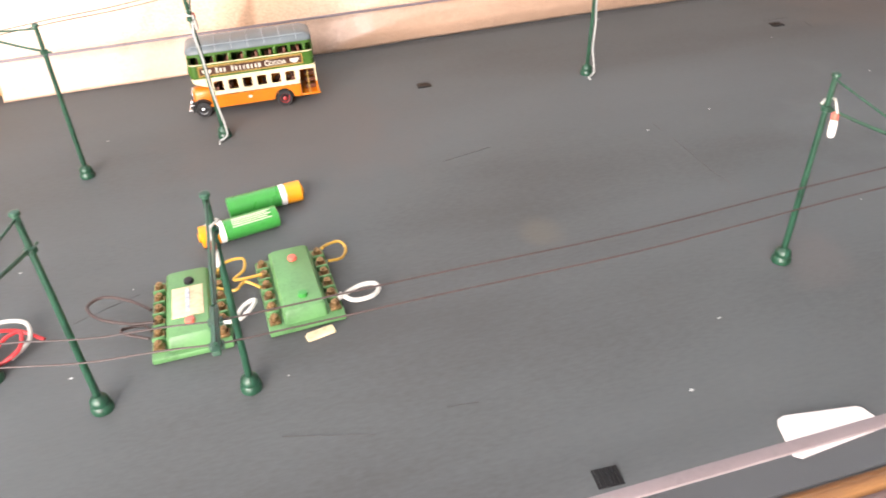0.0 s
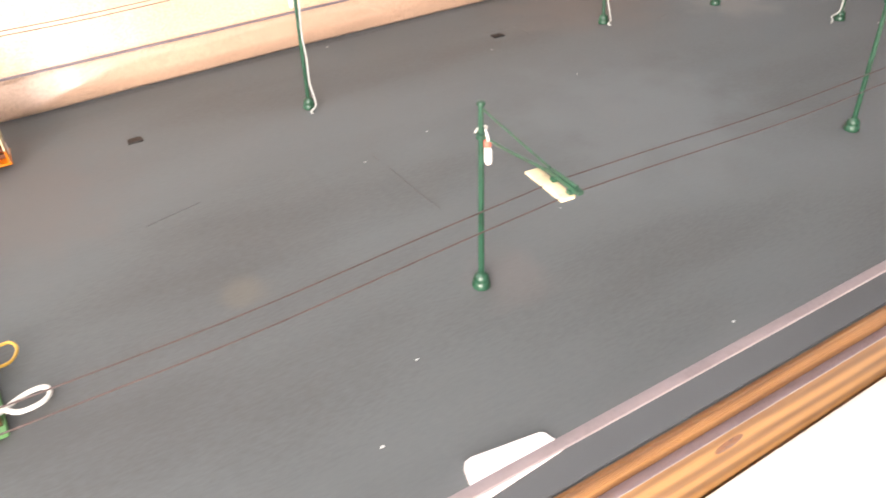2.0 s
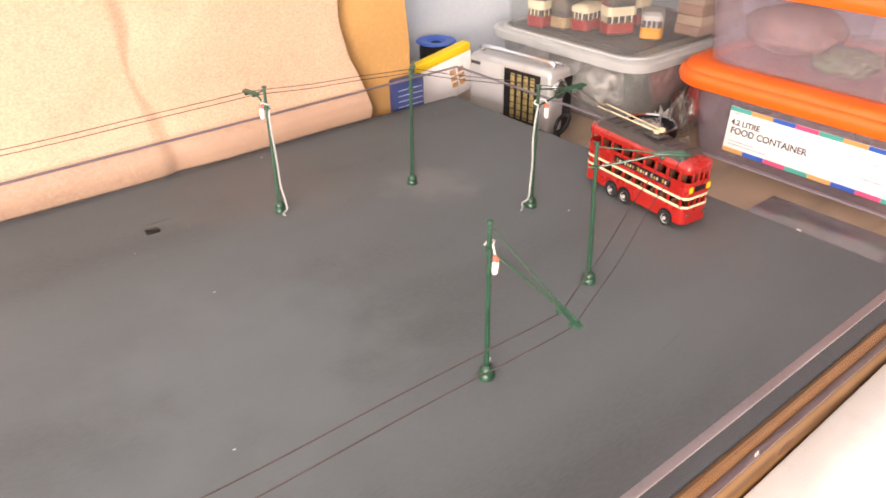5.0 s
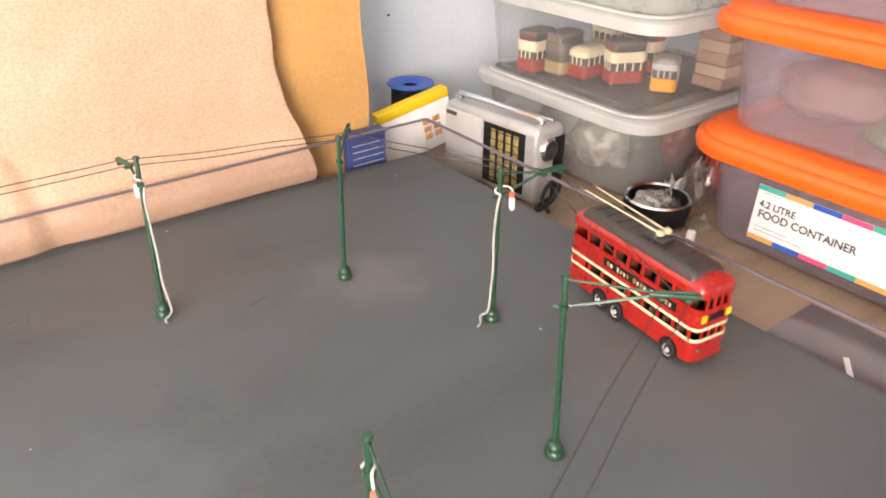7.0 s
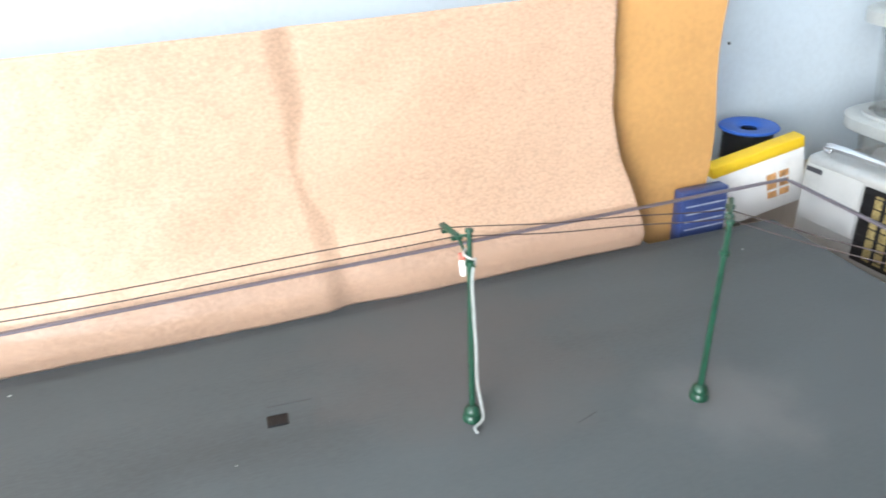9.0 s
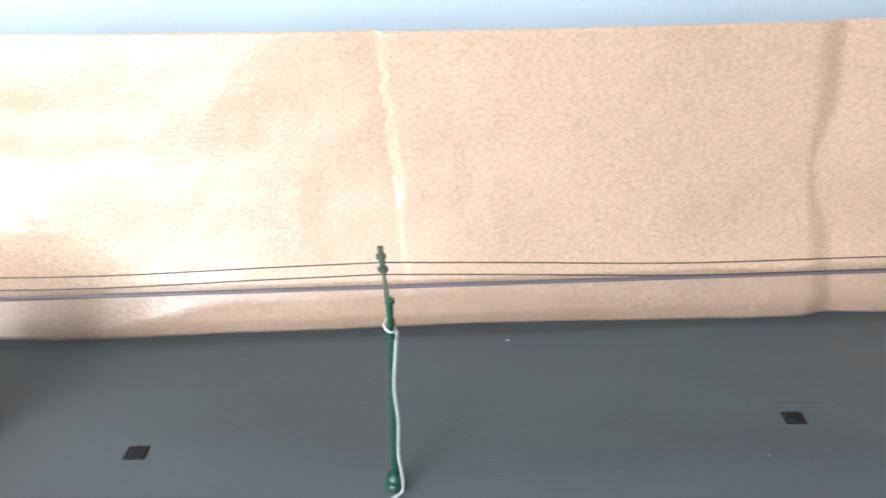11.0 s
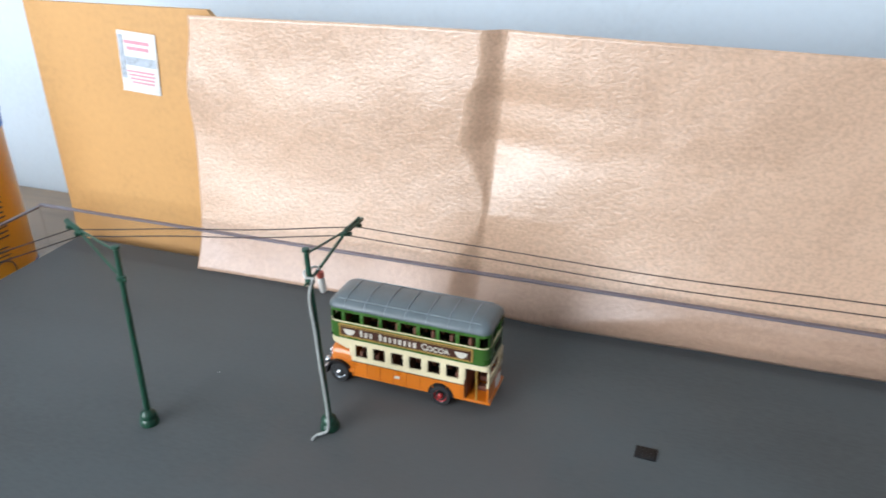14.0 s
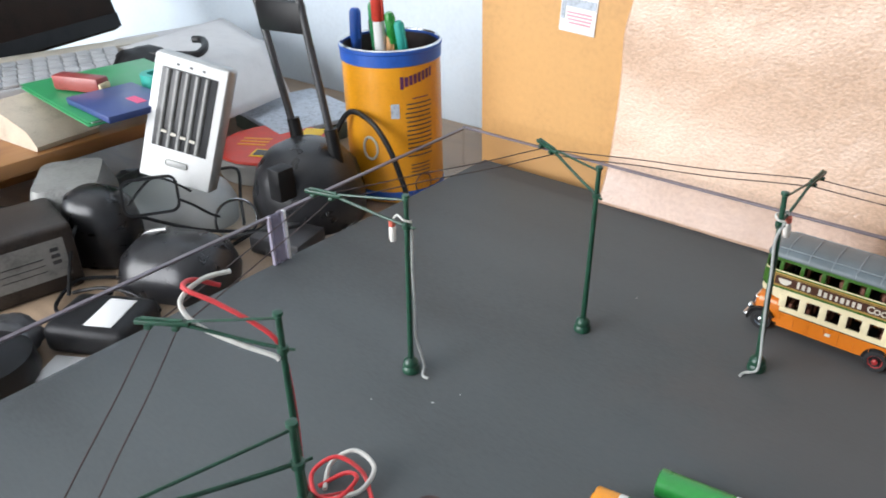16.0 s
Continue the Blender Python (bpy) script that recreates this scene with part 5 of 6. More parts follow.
lump("parts_bag", (0.835, 0.180, TABLE_Z + 0.034), (0.034, 0.026, 0.029), 3, PAPERW, "white crumpled bag of small parts in the tub", "bag", "parts bags")
lump("parts_bag", (0.822, 0.118, TABLE_Z + 0.034), (0.024, 0.030, 0.028), 7, GREYP, "pale grey crumpled wrapper in the tub", "wrapper", "parts bags")
lump("parts_bag", (0.815, 0.050, TABLE_Z + 0.036), (0.024, 0.030, 0.029), 17, FOIL, "silvery crumpled film in the tub", "bag", "parts bags")
lump("parts_bag", (0.865, 0.062, TABLE_Z + 0.036), (0.020, 0.020, 0.026), 9, OLIVEBAG, "dull green wrapped parts in the tub", "bag", "parts bags")
lump("parts_bag", (0.900, 0.012, TABLE_Z + 0.034), (0.026, 0.018, 0.028), 21, MAROON, "dark brown packet in the tub", "packet", "parts bags")
single("parts_carton", B(box((0, 0, 0.034), (0.06, 0.07, 0.066), 0.002)), BEIGE, "cream carton standing in the tub", "carton", pose(0.945, 0.12, TABLE_Z + 0.0045, 0, 0, 10))
DUSTCARD = mat("dusty_card", (0.42, 0.31, 0.24), 0.7, var=0.12, scale=40)
PACKPINK = mat("brown_pink_card", (0.34, 0.21, 0.165), 0.7, var=0.12, scale=40)
card_pile = thing("card_pile", "pile of flat dusty brown cartons in the tub of trams", "carton pile", pose(0.952, -0.002, TABLE_Z + 0.0945, 0, 0, 2))
for k in range(5):
    part("carton", B(box((0.001 * math.sin(4 * k), 0.001 * math.cos(3 * k), 0.006 + 0.0128 * k), (0.085, 0.036, 0.0120), 0.0008)), DUSTCARD if k % 2 else PACKPINK, card_pile)
lump("parts_bag", (0.86, 0.18, TABLE_Z + 0.219), (0.05, 0.035, 0.030), 5, GREYINK, "pale wrapped parts in the top tub", "bag")
lump("parts_bag", (0.85, 0.07, TABLE_Z + 0.219), (0.04, 0.04, 0.030), 6, GREENCARD, "green and pale odds and ends in the top tub", "bag")


# ---- violet containers with orange lids ----
def container(z, h, label, with_label=False):
    x0, x1, y0, y1 = 0.784, 0.995, -0.400, -0.083
    t = thing("food_container", label, "food container", pose(0, 0, z), "orange-lidded containers")
    ins = lambda d: rrect(x0 + d, x1 - d, y0 + d, y1 - d, 0.046 - 0.4 * d, 8)  # noqa: E731
    w = part("tub", B(loft([(ins(0.016), 0.0), (ins(0.012), 0.003), (ins(0.004), h - 0.02), (ins(0.006), h - 0.02), (ins(0.015), 0.004)])), TUBVIOLET, t, "violet-tinted cloudy plastic tub")
    w.visible_shadow = False
    part("lid", B(loft([(ins(-0.006), h - 0.026), (ins(-0.013), h - 0.0245), (ins(-0.0145), h - 0.018), (ins(-0.0135), h - 0.0125), (ins(-0.0105), h - 0.0095), (ins(-0.0085), h - 0.0090), (ins(-0.0070), h - 0.0050), (ins(-0.002), h - 0.002), (ins(0.006), h - 0.0006), (ins(0.016), h), (ins(0.021), h - 0.003), (ins(0.03), h - 0.003)])), ORANGELID, t, "bright orange rounded lid")
    if with_label:
        m = pose(0.7868, -0.250, h * 0.41, 90, 0, -90) @ pose(0, 0, 0, -4, 0, 0)
        lb = part("label", B(box((0, 0, 0), (0.196, 0.050, 0.0006), 0.0001)), PAPERW, t, "white printed label with a coloured border", at=m)
        cols = (TEAL, CARD, BLUE, PINK, TEAL, CARD, BLUE, PINK)
        for k in range(8):
            part("border", B(box((-0.0858 + 0.0245 * k, 0.0226, 0.0004), (0.0243, 0.0045, 0.0004))), cols[k], lb)
            part("border", B(box((-0.0858 + 0.0245 * k, -0.0226, 0.0004), (0.0243, 0.0045, 0.0004))), cols[(k + 5) % 8], lb)
        for txt, size, x, y in (("4.2 LITRE", 0.0085, -0.094, 0.006), ("FOOD CONTAINER", 0.0098, -0.093, -0.0035)):
            cu = bpy.data.curves.new("lettering", "FONT")
            cu.body, cu.size, cu.extrude, cu.offset = txt, size, 0.0001, 0.00022
            cu.materials.append(INK)
            o = new("lettering", cu)
            o.parent, o.matrix_basis = lb, pose(x, y, 0.0006)
        for k, (y, w0) in enumerate(((-0.012, 0.03), (-0.0155, 0.045), (0.0185, 0.018))):
            part("bar", B(box((-0.093 + w0 / 2, y, 0.0004), (w0, 0.0012, 0.0003))), GREYINK, lb)
        part("bar", B(box((0.06, 0.008, 0.0004), (0.016, 0.003, 0.0003))), GREYINK, lb)
        part("bar", B(box((0.06, -0.008, 0.0004), (0.022, 0.002, 0.0003))), GREYINK, lb)
    return t


container(TABLE_Z, 0.108, "violet food container with an orange lid and a white label", True)
container(TABLE_Z + 0.1055, 0.108, "violet food container with an orange lid, half full of papers")
container(TABLE_Z + 0.211, 0.108, "violet food container with an orange lid on top of the stack")
PACKRED = mat("faded_red_cloth", (0.22, 0.13, 0.105), 0.7, var=0.2, scale=60, bump=0.3)
PALECLOTH = mat("pale_cloth", (0.55, 0.47, 0.42), 0.8, var=0.12, scale=50, bump=0.3)
lump("folded_cloth", (0.868, -0.165, TABLE_Z + 0.1055 + 0.034), (0.044, 0.050, 0.026), 41, PACKRED, "faded brownish red cloth seen through the container", "cloth", "stored cloths", 0.5)
lump("folded_cloth", (0.846, -0.236, TABLE_Z + 0.1055 + 0.018), (0.030, 0.030, 0.014), 44, OLIVEBAG, "dull green wrapped parts seen through the container", "bag", "stored cloths", 0.7)
lump("folded_cloth", (0.865, -0.20, TABLE_Z + 0.028), (0.045, 0.050, 0.023), 47, PALECLOTH, "pale crumpled cloth low in the container", "cloth", "stored cloths", 0.5)
for x, y, z, mm, lab in ((0.862, -0.325, 0.1055, TAN, "tan ribbed packet seen through the container"), (0.87, -0.31, 0.0, BISCUIT, "brown ribbed packet seen through the container")):
    pk = thing("packet", lab, "packet", pose(x, y, TABLE_Z + z + 0.0045, 0, 0, 6), "packets")
    part("body", B(box((0, 0, 0.019), (0.10, 0.085, 0.038), 0.007, seg=3)), mm, pk)
    for k in range(7):
        part("rib", B(rod((-0.0505, -0.033 + 0.011 * k, 0.006), (-0.0505, -0.033 + 0.011 * k, 0.034), 0.0024, seg=8)), mm, pk)

# dish and wrappings between the stacks
dish = thing("ashtray", "black glass dish with clear wrapping in it", "dish", pose(0.776, -0.060, TABLE_Z) @ Matrix.Diagonal((0.88, 0.88, 1.0, 1)))
part("bowl", B(lathe([(0.0, 0.0), (0.026, 0.0), (0.034, 0.004), (0.037, 0.018), (0.036, 0.025), (0.033, 0.025), (0.031, 0.012), (0.0, 0.008)], 32)), BLACK, dish)
part("rim", B(lathe([(0.0325, 0.025), (0.0345, 0.0268), (0.0363, 0.025)], 32, cap=False)), CHROME, dish, "bright metallic rim")
lump("foil_wrapping", (0.773, -0.058, TABLE_Z + 0.019), (0.016, 0.017, 0.010), 2, FOIL, "crumpled silvery wrapping in the dish", "wrapping")
lump("foil_wrapping", (0.880, -0.060, TABLE_Z + 0.032), (0.03, 0.013, 0.032), 12, MAROON, "crumpled dark brown wrapping between the tubs", "wrapping", "", 1.3)


def film(c, s, seed, material, label):
    """A crumpled piece of thin film: a sheet creased into sharp facets."""
    def go(bm):
        r = random.Random(seed)
        n = 9
        g = []
        for i in range(n + 1):
            row = []
            for j in range(n + 1):
                u, v = 2 * i / n - 1, 2 * j / n - 1
                z = max(0.0, 0.85 - 0.55 * (u * u + v * v) + r.uniform(-0.30, 0.15))
                row.append(bm.verts.new((s[0] * (0.8 * u + r.uniform(-0.2, 0.2)), s[1] * (0.8 * v + r.uniform(-0.2, 0.2)), s[2] * z)))
            g.append(row)
        for i in range(n):
            for j in range(n):
                a, b, d, e = g[i][j], g[i + 1][j], g[i + 1][j + 1], g[i][j + 1]
                bm.faces.new((a, b, d))
                bm.faces.new((a, d, e))
    o = single("foil_wrapping", B(go), material, label, "wrapping", pose(*c), "wrappings")
    for p in o.data.polygons:
        p.use_smooth = False
    return o


BROWNWRAP = mat("dark_brown_wrapping", (0.075, 0.035, 0.026), 0.35, var=0.3, scale=80, bump=0.2)
FILMCLEAR = clear("crumpled_film", (0.92, 0.92, 0.90), 0.10, 1.45, 0.20, (0.75, 0.72, 0.68))
film((0.838, -0.060, TABLE_Z), (0.032, 0.018, 0.052), 14, FILMCLEAR, "crumpled clear film heaped between the tubs")
film((0.812, -0.050, TABLE_Z), (0.024, 0.013, 0.040), 19, FOIL, "crumpled silvery film heaped between the tubs")
film((0.850, -0.052, TABLE_Z), (0.034, 0.014, 0.060), 23, BROWNWRAP, "crumpled dark brown wrapping heaped between the tubs")
film((0.792, -0.098, TABLE_Z), (0.016, 0.012, 0.018), 29, FILMCLEAR, "torn clear film lying beside the dish")
film((0.774, -0.060, TABLE_Z + 0.014), (0.026, 0.024, 0.020), 33, FILMCLEAR, "crumpled clear film lying in the dish")
single("brown_box", B(box((0, 0, 0.035), (0.07, 0.026, 0.07), 0.002)), MAROON, "dark brown box standing between the tubs", "box", pose(0.96, -0.061, TABLE_Z))
single("lip_balm", B(lathe([(0.0042, 0), (0.0044, 0.002), (0.0040, 0.013), (0.003, 0.0142), (0, 0.0142)], 16)), PAPERW, "small white plastic tube stood beside the container", "tube", pose(0.762, -0.112, TABLE_Z))
sheet = single("clear_sheet", B(box((0, 0, 0.0015), (0.10, 0.16, 0.003), 0.0006)), mat("dark_gloss_sheet", (0.16, 0.145, 0.15), 0.12, var=0.1, scale=20, bump=0), "glossy offcut of plastic sheet on the table", "plastic sheet", pose(0.705, -0.315, TABLE_Z + 0.0005))
tape = single("tape_strip", B(box((0, 0, 0.0004), (0.040, 0.004, 0.0006), 0.0001)), PAPERW, "short strip of white tape on the plastic sheet", "tape", pose(0.69, -0.30, TABLE_Z + 0.0036, 0, 0, 35))


# ---- desk clutter beyond the other end ----
can = thing("drink_tin", "orange and blue drink tin holding pens", "tin", pose(-0.722, 0.119, TABLE_Z, 0, 0, 27) @ Matrix.Diagonal((0.8, 0.8, 0.93, 1)))
part("body", B(lathe([(0.0, 0.002), (0.0585, 0.002), (0.0595, 0.004), (0.0590, 0.006), (0.0590, 0.147), (0.0572, 0.147), (0.0572, 0.008), (0.0, 0.008)], 48)), CANORANGE, can, "orange printed tin wall")
part("base_band", B(lathe([(0.0592, 0.004), (0.0598, 0.006), (0.0596, 0.012), (0.0592, 0.014)], 48, cap=False)), BLUE, can, "blue bottom band")
part("top_band", B(lathe([(0.0592, 0.1455), (0.0602, 0.1462), (0.0602, 0.1570), (0.0612, 0.1580), (0.0612, 0.1605), (0.0600, 0.1612), (0.0575, 0.1605), (0.0572, 0.1455)], 48, cap=False)), BLUE, can, "blue rim band")
# the shade inside the tin is put into this wall's dark colour
part("liner", B(lathe([(0.0566, 0.010), (0.0566, 0.1585)], 48, cap=False)), DARKROOF, can, "brown-black inside, coloured for the shade in the tin")
part("lip", B(lathe([(0.0575, 0.1600), (0.0590, 0.1626), (0.0608, 0.1612)], 48, cap=False)), CHROME, can, "bright rolled lip")


def on_can(a, z, w, h, material, name, label="", bend=4):
    """A print that follows the round wall, its middle at angle a."""
    def go(bm):
        r = 0.05935
        cols = []
        for i in range(bend + 1):
            t = radians(a) + (i / bend - 0.5) * w / r
            cols.append([bm.verts.new((r * math.cos(t), r * math.sin(t), z + s * h / 2)) for s in (-1, 1)])
        for c, d in zip(cols, cols[1:]):
            bm.faces.new((c[0], d[0], d[1], c[1]))
    part(name, B(go), material, can, label)


VIOLET = mat("violet_print", (0.12, 0.03, 0.10), 0.4, var=0.05, bump=0)
rnd = random.Random(2)
for k in range(8):
    on_can(-62 + 5.3 * k, 0.130 + 0.0010 * k, 0.0040, 0.0125 if k == 0 else 0.0095, VIOLET, "letter_bar")
on_can(-40, 0.1135, 0.022, 0.0012, VIOLET, "bar")
for k in range(13):
    on_can(-42 + rnd.uniform(-1, 1), 0.108 - 0.0046 * k, 0.034, 0.0014, INK, "text_bar")
on_can(-71, 0.102, 0.010, 0.015, GREYINK, "picture", "pale printed picture")
for k in range(4):
    on_can(-43, 0.043 - 0.0038 * k, 0.026, 0.0012, INK, "text_bar")
part("mug_print", B(*[rod((0.0594 * math.cos(radians(-103 + 9 * math.cos(u) )), 0.0594 * math.sin(radians(-103 + 9 * math.cos(u))), 0.062 + 0.012 * math.sin(u)), (0.0594 * math.cos(radians(-103 + 9 * math.cos(u + 0.4))), 0.0594 * math.sin(radians(-103 + 9 * math.cos(u + 0.4))), 0.062 + 0.012 * math.sin(u + 0.4)), 0.0016, seg=6) for u in [0.4 * i for i in range(16)]]), LETTER, can, "cream printed mug handle")
part("ring_print", B(*[rod((0.0596 * math.cos(radians(-40 + 11 * math.cos(u))), 0.0596 * math.sin(radians(-40 + 11 * math.cos(u))), 0.020 + 0.011 * math.sin(u)), (0.0596 * math.cos(radians(-40 + 11 * math.cos(u + 0.35))), 0.0596 * math.sin(radians(-40 + 11 * math.cos(u + 0.35))), 0.020 + 0.011 * math.sin(u + 0.35)), 0.0006, seg=6) for u in [0.35 * i for i in range(18)]]), INK, can, "thin printed ring")


def pen(x, y, top, lean, body, cap, label, r=0.0052, ab=0.0):
    t = thing("pen", label, "pen", pose(-0.722 + 0.8 * x, 0.119 + 0.8 * y, TABLE_Z + 0.010, lean, ab, 0) @ Matrix.Diagonal((0.8, 0.8, 0.93, 1)), "pens in the tin")
    n = top
    part("barrel", B(rod((0, 0, 0), (0, 0, n - 0.03), r)), body, t)
    part("cap", B(lathe([(r, n - 0.03), (r * 1.12, n - 0.029), (r * 1.1, n - 0.003), (r * 0.7, n)], 14), box((r * 1.25, 0, n - 0.016), (0.0015, 0.003, 0.026), 0.0004)), cap, t)


pen(-0.032, -0.034, 0.182, -3, BLUE, BLUE, "blue felt pen standing in the tin", 0.0062)
pen(0.012, -0.022, 0.205, 2, PAPERW, RED, "white marker with a red cap standing in the tin", 0.0066)
pen(-0.004, -0.010, 0.190, 3, GREENCARD, GREENCARD, "green pen standing in the tin")
pen(0.024, 0.006, 0.185, 8, BATGREEN, BATGREEN, "bright green pen standing in the tin", 0.0055)
pen(0.034, 0.016, 0.178, 10, TEAL, TEAL, "teal pen standing in the tin", 0.0052)
pen(0.022, -0.028, 0.162, -2, CARD, BISCUIT, "tan pencil standing in the tin", 0.0045)
pen(-0.020, 0.01, 0.172, 5, BLACK, BLACK, "black pen standing in the tin", 0.005)
pen(0.005, 0.026, 0.166, 8, RED, RED, "short red pen standing in the tin", 0.005)

DOMEBLACK = mat("glossy_black_plastic", (0.020, 0.020, 0.022), 0.30, var=0.2, scale=60, bump=0.06, bscale=600, spec=0.5)
stand = thing("folding_stand", "black domed stand with a tall double-tube handle", "stand", pose(-0.752, 0.012, TABLE_Z))
part("dome", B(lathe([(0.0, 0.0), (0.052, 0.0), (0.054, 0.008), (0.053, 0.028), (0.047, 0.050), (0.035, 0.065), (0.019, 0.073), (0.0, 0.076)], 40, (0.009, 0.008, 0))), DOMEBLACK, stand, "glossy black dome")
part("block", B(box((0.033, -0.040, 0.055), (0.016, 0.018, 0.030), 0.002)), BLACK, stand)
for x, x2 in ((-0.012, -0.074), (0.040, -0.006)):
    part("tube", B(rod((x, 0.018, 0.062), (x2, 0.018, 0.29), 0.0036)), DARKGREY, stand, "dark metal tube")
    part("socket", B(rod((x + 0.003, 0.018, 0.050), (x - 0.004, 0.018, 0.088), 0.0066, 0.006)), BLACK, stand)
part("grip", B(box((-0.014, 0.018, 0.182), (0.062, 0.010, 0.028), 0.004, rot=Matrix.Rotation(radians(-3), 3, "Y"))), BLACK, stand, "black cross grip")
single("black_cable", B(cable([(-0.745, 0.062, 0.030), (-0.728, 0.066, 0.052), (-0.700, 0.066, 0.048), (-0.680, 0.068, 0.025), (-0.668, 0.072, -0.010), (-0.664, 0.076, -0.036)], 0.0026)), BLACK, "thick black cable arching beside the tin", "cable", group="desk cables")

pda = thing("handheld_computer", "silver and white pocket computer standing in a cradle", "pocket computer", pose(-0.806, -0.060, 0.060, -12, 15, 31) @ Matrix.Scale(0.84, 4))
part("case", B(box((0, 0.010, 0), (0.082, 0.022, 0.136), 0.005, seg=3)), SILVER, pda, "silver case")
part("bezel", B(box((0, -0.0018, 0), (0.078, 0.003, 0.132), 0.0012)), WHITE, pda, "white front bezel")
RODGREY = mat("dull_steel_rod", (0.20, 0.20, 0.195), 0.45, 0.3, var=0.1, scale=60, bump=0.05)
scr = part("screen", B(box((0, -0.0036, 0.012), (0.060, 0.0012, 0.084), 0.0004)), DARKGREY, pda, "dark striped screen")
for k in range(5):
    part("stripe", B(rod((-0.022 + 0.0105 * k, -0.0040, -0.029), (-0.022 + 0.0105 * k, -0.0040, 0.053), 0.0030, seg=12)), RODGREY, scr)
for k in range(4):
    part("marker", B(box((-0.017 + 0.0105 * k, -0.0072, -0.012 - 0.001 * k), (0.006, 0.0010, 0.003))), LETTER, scr)
part("button", B(box((0.0, -0.0036, -0.045), (0.024, 0.002, 0.007), 0.002)), GREYP, pda)
for x in (-0.014, 0.0, 0.014):
    part("button", B(box((x, -0.0036, 0.059), (0.003, 0.001, 0.002))), INK, pda)
cradle = thing("cradle", "pale grey rounded desk cradle", "cradle", pose(-0.838, -0.068, TABLE_Z, 0, 0, 55) @ Matrix.Scale(0.82, 4))
part("body", B(loft([(rrect(-0.078, 0.07, -0.05, 0.05, 0.035, 8), 0), (rrect(-0.078, 0.07, -0.05, 0.05, 0.035, 8), 0.012), (rrect(-0.066, 0.062, -0.036, 0.046, 0.03, 8), 0.030), (rrect(-0.045, 0.045, -0.012, 0.036, 0.018, 8), 0.042)])), GREYP, cradle)
specs = thing("spectacles", "thin black-framed spectacles lying on the desk", "spectacles", pose(-0.776, -0.120, 0.020, 62, 0, 58))
part("rim", B(band(rrect(-0.0230, 0.0230, -0.0160, 0.0160, 0.0085), 0.0024, -0.0014, 0.0014)), BLACK, specs)
part("lens", B(loft([(rrect(-0.0212, 0.0212, -0.0142, 0.0142, 0.0078), -0.0006), (rrect(-0.0212, 0.0212, -0.0142, 0.0142, 0.0078), 0.0004)])), GLASS, specs, "lens catching a warm glint")
turn = pose(-0.776, -0.120, 0.020, 62, 0, 58).inverted()


def specs_part(name, bm, material, m, label=""):
    """A part given in the room's own axes."""
    part(name, bm, material, specs, label, at=turn @ m)


ring_at = pose(-0.762, -0.052, TABLE_Z + 0.016, 48, 0, 48)
specs_part("rim", B(lathe([(0.0178, -0.0015), (0.0196, -0.0015), (0.0200, 0.0), (0.0196, 0.0015), (0.0178, 0.0015), (0.0178, -0.0015)], 32, cap=False)), BLACK, ring_at)
specs_part("rim_edge", B(lathe([(0.0176, 0.0014), (0.0186, 0.0024), (0.0194, 0.0016)], 32, cap=False)), CHROME, ring_at, "bright edge of the rim")
specs_part("lens", B(lathe([(0.0, -0.0003), (0.0180, -0.0003), (0.0180, 0.0003), (0.0, 0.0010)], 28)), GLASS, ring_at)
specs_part("bridge", B(cable([(-0.766, -0.102, 0.014), (-0.760, -0.092, 0.006), (-0.758, -0.080, -0.006), (-0.760, -0.070, -0.014)], 0.0012)), BLACK, Matrix())
specs_part("temple", B(cable([(-0.782, -0.138, 0.016), (-0.792, -0.110, 0.027), (-0.800, -0.090, 0.018), (-0.79, -0.075, 0.004)], 0.0011)), BLACK, Matrix())

mouse = thing("computer_mouse", "glossy black domed computer mouse", "mouse", pose(-0.732, -0.130, TABLE_Z, 0, 0, 25) @ Matrix.Diagonal((0.82, 1.02, 0.98, 1)))
part("shell", B(loft([(rrect(-0.058, 0.058, -0.036, 0.036, 0.034, 8), 0), (rrect(-0.060, 0.060, -0.038, 0.038, 0.036, 8), 0.010), (rrect(-0.054, 0.054, -0.033, 0.033, 0.032, 8), 0.026), (rrect(-0.040, 0.038, -0.022, 0.022, 0.021, 8), 0.037), (rrect(-0.02, 0.018, -0.010, 0.010, 0.0095, 8), 0.041)])), DOMEBLACK, mouse)
# the glossy shell's highlight, modelled as a thin silver line
part("highlight_line", B(cable([(-0.054, 0.006, 0.024), (-0.040, 0.010, 0.036), (-0.018, 0.012, 0.0405)], 0.0013)), SILVER, mouse, "silver line standing in for the shell's highlight")

DULLGREY = mat("dull_grey_label", (0.22, 0.215, 0.205), 0.5, var=0.15, scale=60, bump=0)
ADBLACK = mat("brown_black_plastic", (0.030, 0.022, 0.018), 0.5, var=0.25, scale=50, bump=0.1)
ada = thing("power_adapter", "black power adapter with a pale printed label", "power adapter", pose(-0.830, -0.2155, TABLE_Z, 0, 0, 80) @ Matrix.Scale(0.92, 4), "power adapters")
part("case", B(box((0, 0, 0.031), (0.085, 0.075, 0.062), 0.005, seg=3)), ADBLACK, ada)
lb = part("label", B(box((0.002, -0.0378, 0.033), (0.062, 0.0006, 0.036))), DULLGREY, ada, "grey rating label")
for k in range(3):
    part("text_bar", B(box((-0.004, -0.0383, 0.024 + 0.006 * k), (0.036, 0.0003, 0.0006))), DARKGREY, lb)
    part("mark", B(box((0.024, -0.0383, 0.030 + 0.006 * k), (0.007, 0.0003, 0.0035))), DARKGREY, lb)
ada2 = thing("power_adapter", "black plug adapter with a white sticker", "power adapter", pose(-0.702, -0.212, TABLE_Z, 0, 0, 30) @ Matrix.Scale(0.82, 4), "power adapters")
